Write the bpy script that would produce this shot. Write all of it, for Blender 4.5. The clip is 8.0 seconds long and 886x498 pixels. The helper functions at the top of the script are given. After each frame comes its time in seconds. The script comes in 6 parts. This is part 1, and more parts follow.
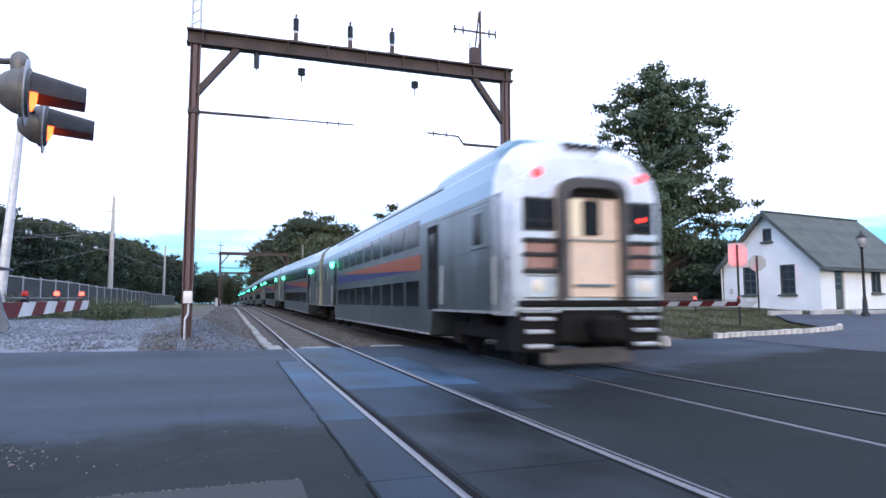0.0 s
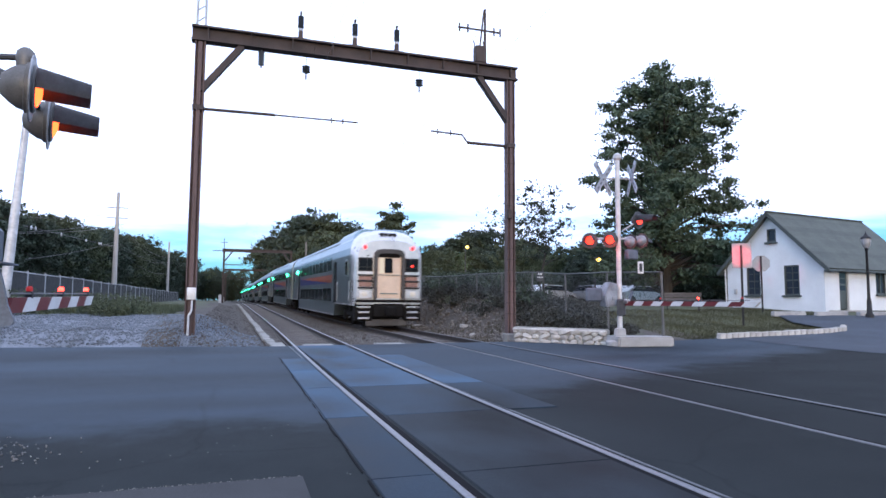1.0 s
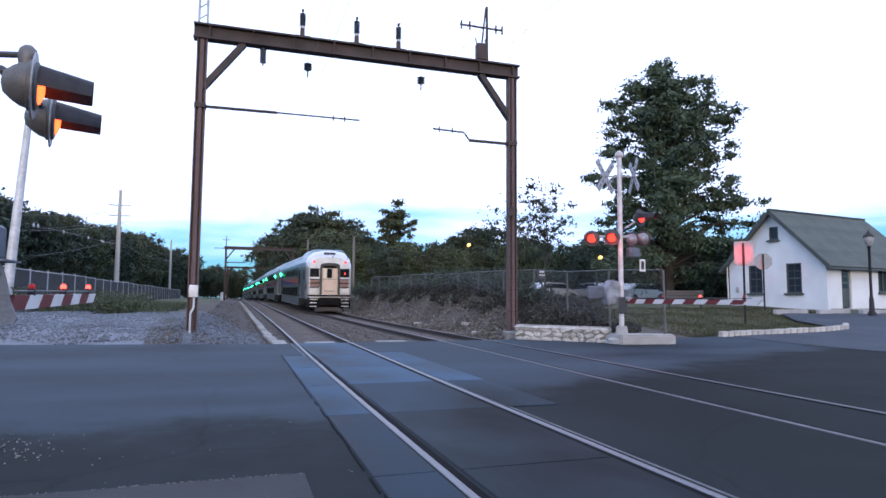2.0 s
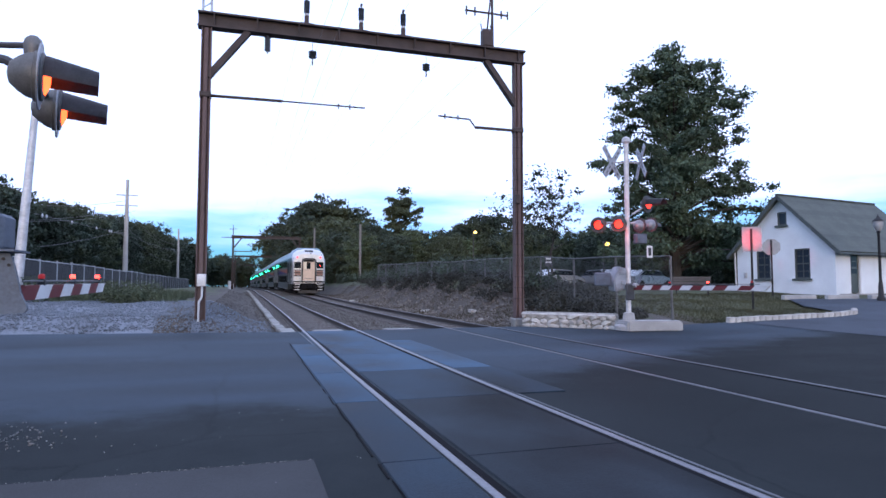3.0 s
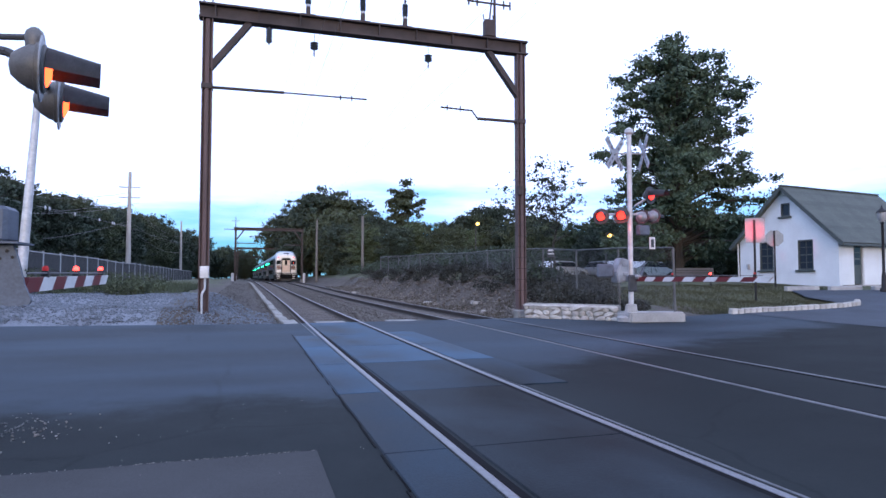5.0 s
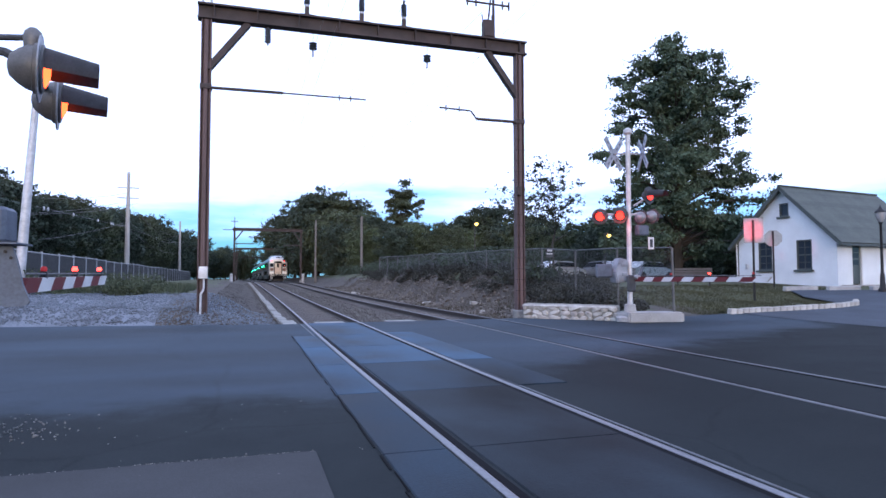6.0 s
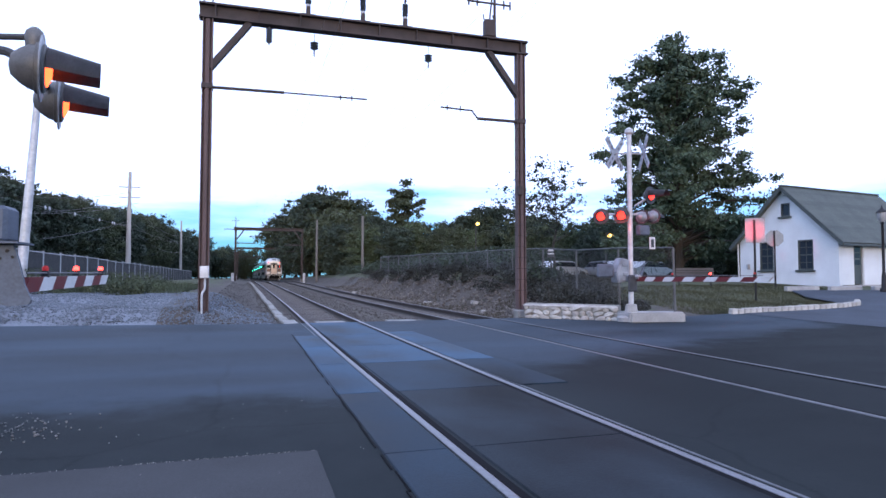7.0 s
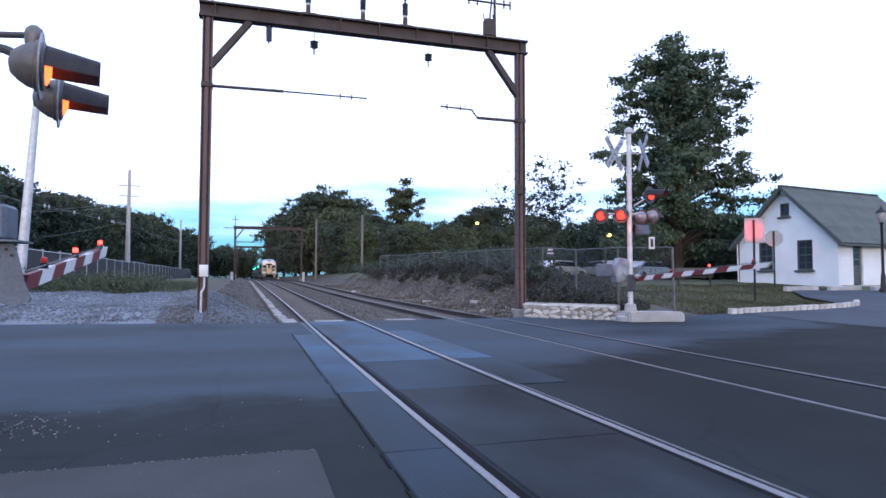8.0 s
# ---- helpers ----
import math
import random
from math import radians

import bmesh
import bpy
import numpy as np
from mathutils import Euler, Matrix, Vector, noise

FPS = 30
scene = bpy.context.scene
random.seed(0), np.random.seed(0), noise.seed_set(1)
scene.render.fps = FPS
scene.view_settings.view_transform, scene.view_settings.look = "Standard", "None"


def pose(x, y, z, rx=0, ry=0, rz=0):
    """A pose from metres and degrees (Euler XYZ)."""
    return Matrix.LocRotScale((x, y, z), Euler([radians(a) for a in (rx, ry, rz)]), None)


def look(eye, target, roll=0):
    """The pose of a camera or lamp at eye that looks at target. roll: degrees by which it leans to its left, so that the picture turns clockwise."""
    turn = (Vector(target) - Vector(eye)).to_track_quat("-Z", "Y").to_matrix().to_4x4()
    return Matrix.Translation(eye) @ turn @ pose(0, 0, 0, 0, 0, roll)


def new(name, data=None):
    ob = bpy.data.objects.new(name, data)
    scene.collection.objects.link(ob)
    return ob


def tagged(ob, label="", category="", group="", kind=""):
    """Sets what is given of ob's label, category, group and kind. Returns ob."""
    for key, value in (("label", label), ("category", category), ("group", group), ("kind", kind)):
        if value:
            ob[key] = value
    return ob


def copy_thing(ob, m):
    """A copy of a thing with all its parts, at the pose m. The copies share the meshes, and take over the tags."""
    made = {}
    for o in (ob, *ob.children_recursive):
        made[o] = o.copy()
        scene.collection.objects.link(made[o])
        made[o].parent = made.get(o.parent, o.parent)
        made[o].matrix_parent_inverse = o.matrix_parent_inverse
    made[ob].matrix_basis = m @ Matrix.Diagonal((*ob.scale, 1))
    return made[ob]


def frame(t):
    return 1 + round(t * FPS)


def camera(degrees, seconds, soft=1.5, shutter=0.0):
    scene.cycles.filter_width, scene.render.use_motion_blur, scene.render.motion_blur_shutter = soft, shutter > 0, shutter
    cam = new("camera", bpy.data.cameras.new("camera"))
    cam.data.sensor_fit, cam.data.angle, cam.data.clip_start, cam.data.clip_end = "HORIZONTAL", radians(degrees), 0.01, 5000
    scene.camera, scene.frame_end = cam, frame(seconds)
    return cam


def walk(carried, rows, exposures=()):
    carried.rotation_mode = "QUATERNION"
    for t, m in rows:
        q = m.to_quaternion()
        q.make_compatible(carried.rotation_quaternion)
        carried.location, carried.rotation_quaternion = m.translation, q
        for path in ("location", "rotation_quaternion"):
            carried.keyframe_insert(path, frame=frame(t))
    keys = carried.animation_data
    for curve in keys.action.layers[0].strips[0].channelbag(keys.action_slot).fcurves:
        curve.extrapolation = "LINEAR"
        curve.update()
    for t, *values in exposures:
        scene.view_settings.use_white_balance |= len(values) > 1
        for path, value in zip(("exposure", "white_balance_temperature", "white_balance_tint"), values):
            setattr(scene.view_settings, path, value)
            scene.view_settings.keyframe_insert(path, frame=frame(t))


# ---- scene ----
cam = camera(70.96, 8.0, soft=1.55, shutter=0.7)
walk(cam, [
    (0.0, pose(0, 0, 1.3, 94.961, 0.079, -18.536)),
    (0.5, pose(0, 0, 1.3, 94.704, -0.148, -18.370)),
    (1.0, pose(0, 0, 1.3, 94.804, -0.337, -18.267)),
    (1.5, pose(0, 0, 1.3, 94.893, -0.434, -18.249)),
    (3.0, pose(0, 0, 1.3, 93.453, -0.047, -17.495)),
    (3.5, pose(0, 0, 1.3, 93.235, -0.009, -17.144)),
    (4.0, pose(0, 0, 1.3, 92.839, 0.014, -17.077)),
    (4.5, pose(0, 0, 1.3, 92.680, -0.024, -17.191)),
    (6.0, pose(0, 0, 1.3, 92.710, 0.060, -17.365)),
    (6.5, pose(0, 0, 1.3, 92.714, -0.053, -17.372)),
    (7.0, pose(0, 0, 1.3, 92.681, 0.000, -17.271)),
    (7.5, pose(0, 0, 1.3, 92.643, -0.078, -17.311)),
    (8.0, pose(0, 0, 1.3, 92.614, -0.131, -17.324)),
], exposures=[(0.0, 0.42, 6800, 11), (0.5, 0.31, 6800, 11), (1.0, 0.18, 6750, 11), (1.5, 0.05, 6700, 12), (3.0, -0.10, 6250, 15), (3.5, -0.15, 6150, 16), (4.5, -0.06, 6150, 16), (6.0, 0.03, 6250, 15), (7.0, 0.04, 6250, 15), (7.5, 0.06, 6350, 14), (8.0, 0.07, 6400, 14)])

# ---- light: dusk, bright thin cloud overhead, clear blue low down, warm glow behind the camera ----
SUN_EL, SUN_ROT = radians(6.3), radians(195)
world = bpy.data.worlds.new("world")
scene.world = world
world.use_nodes = True
wn, wl = world.node_tree.nodes, world.node_tree.links
wn.clear()
w_out = wn.new("ShaderNodeOutputWorld")
w_bg = wn.new("ShaderNodeBackground")
w_sky = wn.new("ShaderNodeTexSky")
w_sky.sky_type = 'NISHITA'
w_sky.sun_disc = False
w_sky.sun_elevation, w_sky.sun_rotation = SUN_EL, SUN_ROT
w_sky.ozone_density = 5.0
w_co = wn.new("ShaderNodeTexCoord")
w_sep = wn.new("ShaderNodeSeparateXYZ")
wl.new(w_co.outputs["Generated"], w_sep.inputs[0])
w_map = wn.new("ShaderNodeMapping")
w_map.inputs["Scale"].default_value = (1.6, 1.6, 9.0)
wl.new(w_co.outputs["Generated"], w_map.inputs[0])
w_noise = wn.new("ShaderNodeTexNoise")
w_noise.inputs["Scale"].default_value = 2.2
w_noise.inputs["Detail"].default_value = 6
wl.new(w_map.outputs[0], w_noise.inputs["Vector"])
w_mul = wn.new("ShaderNodeMath")
w_mul.operation = 'MULTIPLY_ADD'
w_mul.inputs[1].default_value = 0.20
wl.new(w_noise.outputs["Fac"], w_mul.inputs[0])
wl.new(w_sep.outputs["Z"], w_mul.inputs[2])
w_ramp = wn.new("ShaderNodeMapRange")
w_ramp.interpolation_type = 'SMOOTHSTEP'
w_ramp.inputs["From Min"].default_value = 0.165
w_ramp.inputs["From Max"].default_value = 0.25
wl.new(w_mul.outputs[0], w_ramp.inputs["Value"])
w_gain = wn.new("ShaderNodeMix")
w_gain.data_type = 'RGBA'
w_gain.blend_type = 'MULTIPLY'
w_gain.inputs[0].default_value = 1.0
w_gain.inputs[7].default_value = (1.1, 1.7, 2.2, 1)
wl.new(w_sky.outputs[0], w_gain.inputs[6])
w_mix = wn.new("ShaderNodeMix")
w_mix.data_type = 'RGBA'
w_mix.inputs[7].default_value = (11.5, 14.0, 20.5, 1)
wl.new(w_ramp.outputs[0], w_mix.inputs[0])
w_low = wn.new("ShaderNodeMix")
w_low.data_type, w_low.blend_type = 'RGBA', 'ADD'
w_low.inputs[0].default_value = 1.0
w_low.inputs[7].default_value = (1.6, 4.2, 6.0, 1)
wl.new(w_gain.outputs[2], w_low.inputs[6])
wl.new(w_low.outputs[2], w_mix.inputs[6])
wl.new(w_mix.outputs[2], w_bg.inputs["Color"])
w_bg.inputs["Strength"].default_value = 0.1
wl.new(w_bg.outputs[0], w_out.inputs["Surface"])

sun = new("sun", bpy.data.lights.new("sun", 'SUN'))
sun.data.energy, sun.data.angle, sun.data.color = 1.5, radians(20), (1.0, 0.72, 0.47)
sun.matrix_world = look((-6, -30, 3.4), (0, 0, 0))


# ---- materials ----
def material(name, base, rough=0.7, metal=0.0, var=0.25, scale=3.0, fine=60.0, bump=0.15, tint=None, spec=0.5, island=0.0, stretch=(1, 1, 1), bump_d=0.01, rvar=0.12, sheen_patches=False):
    """A principled surface with stains at one scale, grain at another and fine relief, in world or object metres."""
    m = bpy.data.materials.new(name)
    m.use_nodes = True
    n, l = m.node_tree.nodes, m.node_tree.links
    b = n["Principled BSDF"]
    b.inputs["Roughness"].default_value, b.inputs["Metallic"].default_value = rough, metal
    b.inputs["Specular IOR Level"].default_value = spec
    co = n.new("ShaderNodeTexCoord")
    mp = n.new("ShaderNodeMapping")
    mp.inputs["Scale"].default_value = stretch
    l.new(co.outputs["Object"], mp.inputs[0])
    big = n.new("ShaderNodeTexNoise")
    big.inputs["Scale"].default_value, big.inputs["Detail"].default_value = scale, 5
    l.new(mp.outputs[0], big.inputs["Vector"])
    small = n.new("ShaderNodeTexNoise")
    small.inputs["Scale"].default_value, small.inputs["Detail"].default_value = fine, 3
    l.new(mp.outputs[0], small.inputs["Vector"])
    mx = n.new("ShaderNodeMix")
    mx.data_type = 'RGBA'
    d = [c * (1 - var) for c in base]
    t = tint or [min(1, c * (1 + var)) for c in base]
    mx.inputs[6].default_value, mx.inputs[7].default_value = (*d, 1), (*t, 1)
    rr = n.new("ShaderNodeMapRange")
    rr.inputs["From Min"].default_value, rr.inputs["From Max"].default_value = 0.3, 0.7
    l.new(big.outputs["Fac"], rr.inputs["Value"])
    l.new(rr.outputs[0], mx.inputs[0])
    mg = n.new("ShaderNodeMix")
    mg.data_type, mg.blend_type = 'RGBA', 'OVERLAY'
    mg.inputs[0].default_value = 0.45
    l.new(mx.outputs[2], mg.inputs[6])
    l.new(small.outputs["Color"], mg.inputs[7])
    bw = n.new("ShaderNodeRGBToBW")
    l.new(small.outputs["Color"], bw.inputs[0])
    l.new(bw.outputs[0], mg.inputs[7])
    last = mg.outputs[2]
    if island:
        ge = n.new("ShaderNodeNewGeometry")
        oi = n.new("ShaderNodeObjectInfo")
        ad = n.new("ShaderNodeMath")
        ad.operation = 'ADD'
        l.new(ge.outputs["Random Per Island"], ad.inputs[0])
        l.new(oi.outputs["Random"], ad.inputs[1])
        mr = n.new("ShaderNodeMapRange")
        mr.inputs["From Max"].default_value = 2.0
        mr.inputs["To Min"].default_value, mr.inputs["To Max"].default_value = 1 - island, 1 + island
        l.new(ad.outputs[0], mr.inputs["Value"])
        hs = n.new("ShaderNodeHueSaturation")
        l.new(mr.outputs[0], hs.inputs["Value"])
        l.new(last, hs.inputs["Color"])
        last = hs.outputs[0]
    l.new(last, b.inputs["Base Color"])
    ro = n.new("ShaderNodeMapRange")
    ro.inputs["To Min"].default_value, ro.inputs["To Max"].default_value = max(0.03, rough - rvar), min(1, rough + rvar)
    l.new(big.outputs["Fac"], ro.inputs["Value"])
    l.new(ro.outputs[0], b.inputs["Roughness"])
    if sheen_patches:
        sp = n.new("ShaderNodeMapRange")
        sp.inputs["From Min"].default_value, sp.inputs["From Max"].default_value = 0.28, 0.72
        sp.inputs["To Min"].default_value, sp.inputs["To Max"].default_value = 0.45 * spec, 1.55 * spec
        l.new(big.outputs["Fac"], sp.inputs["Value"])
        l.new(sp.outputs[0], b.inputs["Specular IOR Level"])
    if bump:
        bp = n.new("ShaderNodeBump")
        bp.inputs["Strength"].default_value, bp.inputs["Distance"].default_value = bump, bump_d
        l.new(small.outputs["Fac"], bp.inputs["Height"])
        l.new(bp.outputs[0], b.inputs["Normal"])
    return m


def glow(name, colour, strength):
    m = bpy.data.materials.new(name)
    m.use_nodes = True
    b = m.node_tree.nodes["Principled BSDF"]
    b.inputs["Base Color"].default_value = (*[0.3 * c for c in colour], 1)
    b.inputs["Emission Color"].default_value = (*colour, 1)
    b.inputs["Emission Strength"].default_value = strength
    return m


def glass(name, base, rough=0.08):
    m = bpy.data.materials.new(name)
    m.use_nodes = True
    b = m.node_tree.nodes["Principled BSDF"]
    b.inputs["Base Color"].default_value = (*base, 1)
    b.inputs["Roughness"].default_value = rough
    b.inputs["Specular IOR Level"].default_value = 0.22
    return m


M = {}


def asphalt_material():
    """Old blue-grey asphalt that gives way to newer dark asphalt in the near lane, with streaks along the traffic and cracks."""
    m = material("asphalt", (0.025, 0.040, 0.057), 0.74, var=0.45, scale=0.5, fine=80, bump=0.3, spec=0.16, tint=(0.035, 0.054, 0.076), stretch=(0.3, 1.0, 1.0), rvar=0.28, sheen_patches=True)
    n, l = m.node_tree.nodes, m.node_tree.links
    b = n["Principled BSDF"]
    old = b.inputs["Base Color"].links[0].from_socket
    co = n.new("ShaderNodeTexCoord")
    sep = n.new("ShaderNodeSeparateXYZ")
    l.new(co.outputs["Object"], sep.inputs[0])
    wob = n.new("ShaderNodeTexNoise")
    wob.inputs["Scale"].default_value, wob.inputs["Detail"].default_value, wob.inputs["Roughness"].default_value = 0.8, 10, 0.66
    l.new(co.outputs["Object"], wob.inputs["Vector"])
    right = n.new("ShaderNodeMath")
    right.operation = 'MAXIMUM'
    right.inputs[1].default_value = 1.0
    l.new(sep.outputs["X"], right.inputs[0])
    off = n.new("ShaderNodeMath")
    off.operation = 'MULTIPLY_ADD'
    off.inputs[1].default_value = -0.45
    l.new(right.outputs[0], off.inputs[0])
    l.new(sep.outputs["Y"], off.inputs[2])
    add = n.new("ShaderNodeMath")
    add.operation = 'MULTIPLY_ADD'
    add.inputs[1].default_value = 3.2
    l.new(wob.outputs["Fac"], add.inputs[0])
    l.new(off.outputs[0], add.inputs[2])
    mr = n.new("ShaderNodeMapRange")
    mr.interpolation_type = 'SMOOTHSTEP'
    mr.inputs["From Min"].default_value, mr.inputs["From Max"].default_value = 7.4, 9.0
    l.new(add.outputs[0], mr.inputs["Value"])
    dark = n.new("ShaderNodeMix")
    dark.data_type = 'RGBA'
    dark.inputs[6].default_value, dark.inputs[7].default_value = (0.009, 0.012, 0.0135, 1), (0.033, 0.040, 0.043, 1)
    l.new(wob.outputs["Fac"], dark.inputs[0])
    # the dark asphalt grows darker still towards the right, with a ragged start
    patch = n.new("ShaderNodeMath")
    patch.operation = 'MULTIPLY_ADD'
    patch.inputs[1].default_value = 1.6
    l.new(wob.outputs["Fac"], patch.inputs[0])
    l.new(sep.outputs["X"], patch.inputs[2])
    right_tone = n.new("ShaderNodeMapRange")
    right_tone.inputs["From Min"].default_value, right_tone.inputs["From Max"].default_value = 3.9, 5.2
    right_tone.inputs["To Min"].default_value, right_tone.inputs["To Max"].default_value = 1.0, 0.66
    l.new(patch.outputs[0], right_tone.inputs["Value"])
    newer = n.new("ShaderNodeMix")
    newer.data_type, newer.blend_type = 'RGBA', 'MULTIPLY'
    newer.inputs[0].default_value = 1.0
    l.new(dark.outputs[2], newer.inputs[6])
    l.new(right_tone.outputs[0], newer.inputs[7])
    mix = n.new("ShaderNodeMix")
    mix.data_type = 'RGBA'
    l.new(mr.outputs[0], mix.inputs[0])
    l.new(newer.outputs[2], mix.inputs[6])
    l.new(old, mix.inputs[7])
    # cracks
    vor = n.new("ShaderNodeTexVoronoi")
    vor.feature = 'DISTANCE_TO_EDGE'
    vor.inputs["Scale"].default_value = 0.45
    warp = n.new("ShaderNodeMix")
    warp.data_type = 'VECTOR'
    warp.inputs[0].default_value = 0.35
    l.new(co.outputs["Object"], warp.inputs[4])
    l.new(wob.outputs["Color"], warp.inputs[5])
    l.new(warp.outputs[1], vor.inputs["Vector"])
    cr = n.new("ShaderNodeMapRange")
    cr.inputs["From Max"].default_value = 0.010
    cr.inputs["To Min"].default_value = 0.75
    l.new(vor.outputs["Distance"], cr.inputs["Value"])
    fin = n.new("ShaderNodeMix")
    fin.data_type, fin.blend_type = 'RGBA', 'MULTIPLY'
    fin.inputs[0].default_value = 1.0
    l.new(mix.outputs[2], fin.inputs[6])
    l.new(cr.outputs[0], fin.inputs[7])
    l.new(fin.outputs[2], b.inputs["Base Color"])
    worn = b.inputs["Specular IOR Level"].links[0].from_socket
    dull = n.new("ShaderNodeMapRange")
    dull.inputs["To Min"].default_value = 0.3
    l.new(mr.outputs[0], dull.inputs["Value"])
    mul = n.new("ShaderNodeMath")
    mul.operation = 'MULTIPLY'
    l.new(worn, mul.inputs[0])
    l.new(dull.outputs[0], mul.inputs[1])
    l.new(mul.outputs[0], b.inputs["Specular IOR Level"])
    return m


M["asphalt"] = asphalt_material()
M["asphalt_old"] = material("asphalt_old", (0.043, 0.045, 0.048), 0.85, var=0.25, scale=0.9, fine=80, bump=0.3, spec=0.2)
# Farther panels are paler and bluer: grazing sky sheen put into the base colour.
M["panel"] = material("crossing_panel_sheen", (0.026, 0.056, 0.092), 0.55, sheen_patches=True, rvar=0.25, stretch=(1, 0.6, 1), var=0.7, scale=0.8, fine=70, bump=0.25, island=0.12, spec=0.08)
M["panel_mid"] = material("crossing_panel_mid_sheen", (0.018, 0.030, 0.043), 0.6, sheen_patches=True, rvar=0.25, stretch=(1, 0.6, 1), var=0.7, scale=0.8, fine=70, bump=0.25, island=0.15, spec=0.07)
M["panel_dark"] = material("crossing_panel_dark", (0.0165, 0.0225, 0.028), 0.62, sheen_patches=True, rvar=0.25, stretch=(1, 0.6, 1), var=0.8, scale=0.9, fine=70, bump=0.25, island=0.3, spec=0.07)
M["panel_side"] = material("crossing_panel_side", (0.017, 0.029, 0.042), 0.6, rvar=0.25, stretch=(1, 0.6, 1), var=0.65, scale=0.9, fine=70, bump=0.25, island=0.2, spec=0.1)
M["lot_asphalt"] = material("lot_asphalt", (0.052, 0.062, 0.078), 0.85, var=0.25, scale=0.6, fine=80, bump=0.3, spec=0.15)
M["seam"] = material("tar_seam", (0.010, 0.010, 0.012), 0.8, spec=0.04)
M["rail_side"] = material("rusty_rail", (0.022, 0.017, 0.015), 0.75, var=0.35, scale=4, fine=50)
M["rail_head"] = material("polished_rail_head", (0.22, 0.22, 0.235), 0.46, 1.0, var=0.12, scale=2, fine=30, bump=0.03)
# Far track's copy: the darkness its heads mirror is put into the colour.
M["rail_dim"] = material("dim_rail_head", (0.13, 0.13, 0.138), 0.52, 1.0, var=0.2, scale=2, fine=30, bump=0.03)
M["edge_steel"] = material("worn_edge_steel", (0.10, 0.105, 0.115), 0.55, 0.5, var=0.4, scale=3, fine=30, bump=0.1)
M["tie"] = material("weathered_tie", (0.085, 0.075, 0.07), 0.85, var=0.35, scale=2, fine=40, stretch=(0.3, 2, 2), island=0.3)
M["concrete"] = material("concrete", (0.31, 0.31, 0.31), 0.85, var=0.22, scale=1.8, fine=45, bump=0.25)
M["concrete_old"] = material("weathered_concrete", (0.22, 0.215, 0.20), 0.9, var=0.35, scale=1.8, fine=35, bump=0.3, island=0.3)
M["stone"] = material("wall_stone", (0.36, 0.35, 0.33), 0.85, var=0.3, scale=4, fine=40, bump=0.4, island=0.3)
M["gravel"] = material("gravel_ground", (0.145, 0.166, 0.20), 0.9, var=0.15, scale=0.5, fine=22, bump=0.45, bump_d=0.04)
M["gravel_stone"] = material("gravel_stone", (0.138, 0.163, 0.197), 0.85, var=0.2, scale=3, fine=50, island=0.28)
M["crumb"] = material("road_crumb", (0.20, 0.195, 0.19), 0.9, var=0.3, island=0.6)
M["ballast_stone"] = material("ballast_stone", (0.092, 0.086, 0.080), 0.9, var=0.25, scale=3, fine=50, island=0.5)
M["bank_stone"] = material("bank_stone", (0.12, 0.105, 0.092), 0.9, var=0.3, scale=3, fine=50, island=0.6)
M["rust_paint"] = material("rusty_brown_steel", (0.090, 0.058, 0.056), 0.72, var=0.4, scale=1.5, fine=25, bump=0.3, stretch=(1, 1, 0.25))
M["rust_dark"] = material("dark_rust_and_silhouette", (0.05, 0.036, 0.034), 0.75, var=0.4, scale=1.5, fine=30, bump=0.3)
M["steel_grey"] = material("galvanised_steel", (0.42, 0.43, 0.45), 0.5, 0.6, var=0.15, scale=3, fine=40, bump=0.08)
M["mast_white"] = material("aluminium_mast_paint", (0.50, 0.51, 0.53), 0.5, 0.2, var=0.25, scale=4, fine=40, bump=0.1)
M["mech_grey"] = material("weathered_grey_casting", (0.085, 0.105, 0.14), 0.6, 0.2, var=0.25, scale=5, fine=40, bump=0.15)
M["mech_pale"] = material("pale_grey_casting", (0.24, 0.26, 0.29), 0.5, 0.4, var=0.25, scale=5, fine=40, bump=0.1)
M["black"] = material("black_painted_metal", (0.018, 0.018, 0.020), 0.5, spec=0.25, var=0.3, scale=5, fine=60, bump=0.1)
M["lamp_shell"] = material("grey_black_lamp_shell", (0.055, 0.058, 0.066), 0.5, 0.3, var=0.3, scale=6, fine=60, bump=0.1)
M["lamp_grey"] = material("weathered_grey_lamp_shell", (0.115, 0.112, 0.11), 0.5, 0.3, var=0.3, scale=6, fine=60, bump=0.1)
M["insulator"] = material("porcelain", (0.13, 0.15, 0.185), 0.3, var=0.15, bump=0.0)
M["insulator_dark"] = material("dark_glazed_porcelain", (0.06, 0.075, 0.09), 0.25, var=0.2, bump=0.0)
M["steel_train"] = material("brushed_stainless", (0.150, 0.186, 0.196), 0.36, 0.9, var=0.42, scale=1.3, fine=40, bump=0.05, stretch=(1, 1, 0.25))
M["train_roof"] = material("train_roof_panel", (0.15, 0.25, 0.32), 0.33, 0.8, var=0.12, scale=0.7, fine=30, bump=0.05)
M["train_white"] = material("cab_end_silver_paint", (0.58, 0.57, 0.58), 0.30, 0.7, var=0.14, scale=1.5, fine=30, bump=0.04)
M["surround"] = material("worn_rubber_surround", (0.045, 0.042, 0.042), 0.55, var=0.4, scale=2, fine=30, bump=0.1)
M["train_dark"] = material("underframe_black", (0.009, 0.0085, 0.0085), 0.8, spec=0.12, var=0.4, scale=3, fine=30)
M["train_glass"] = glass("train_window_glass", (0.008, 0.010, 0.013), 0.16)
M["train_glass"].node_tree.nodes["Principled BSDF"].inputs["Specular IOR Level"].default_value = 0.10
M["stripe_blue"] = material("blue_stripe", (0.03, 0.035, 0.16), 0.4, var=0.1, bump=0.0)
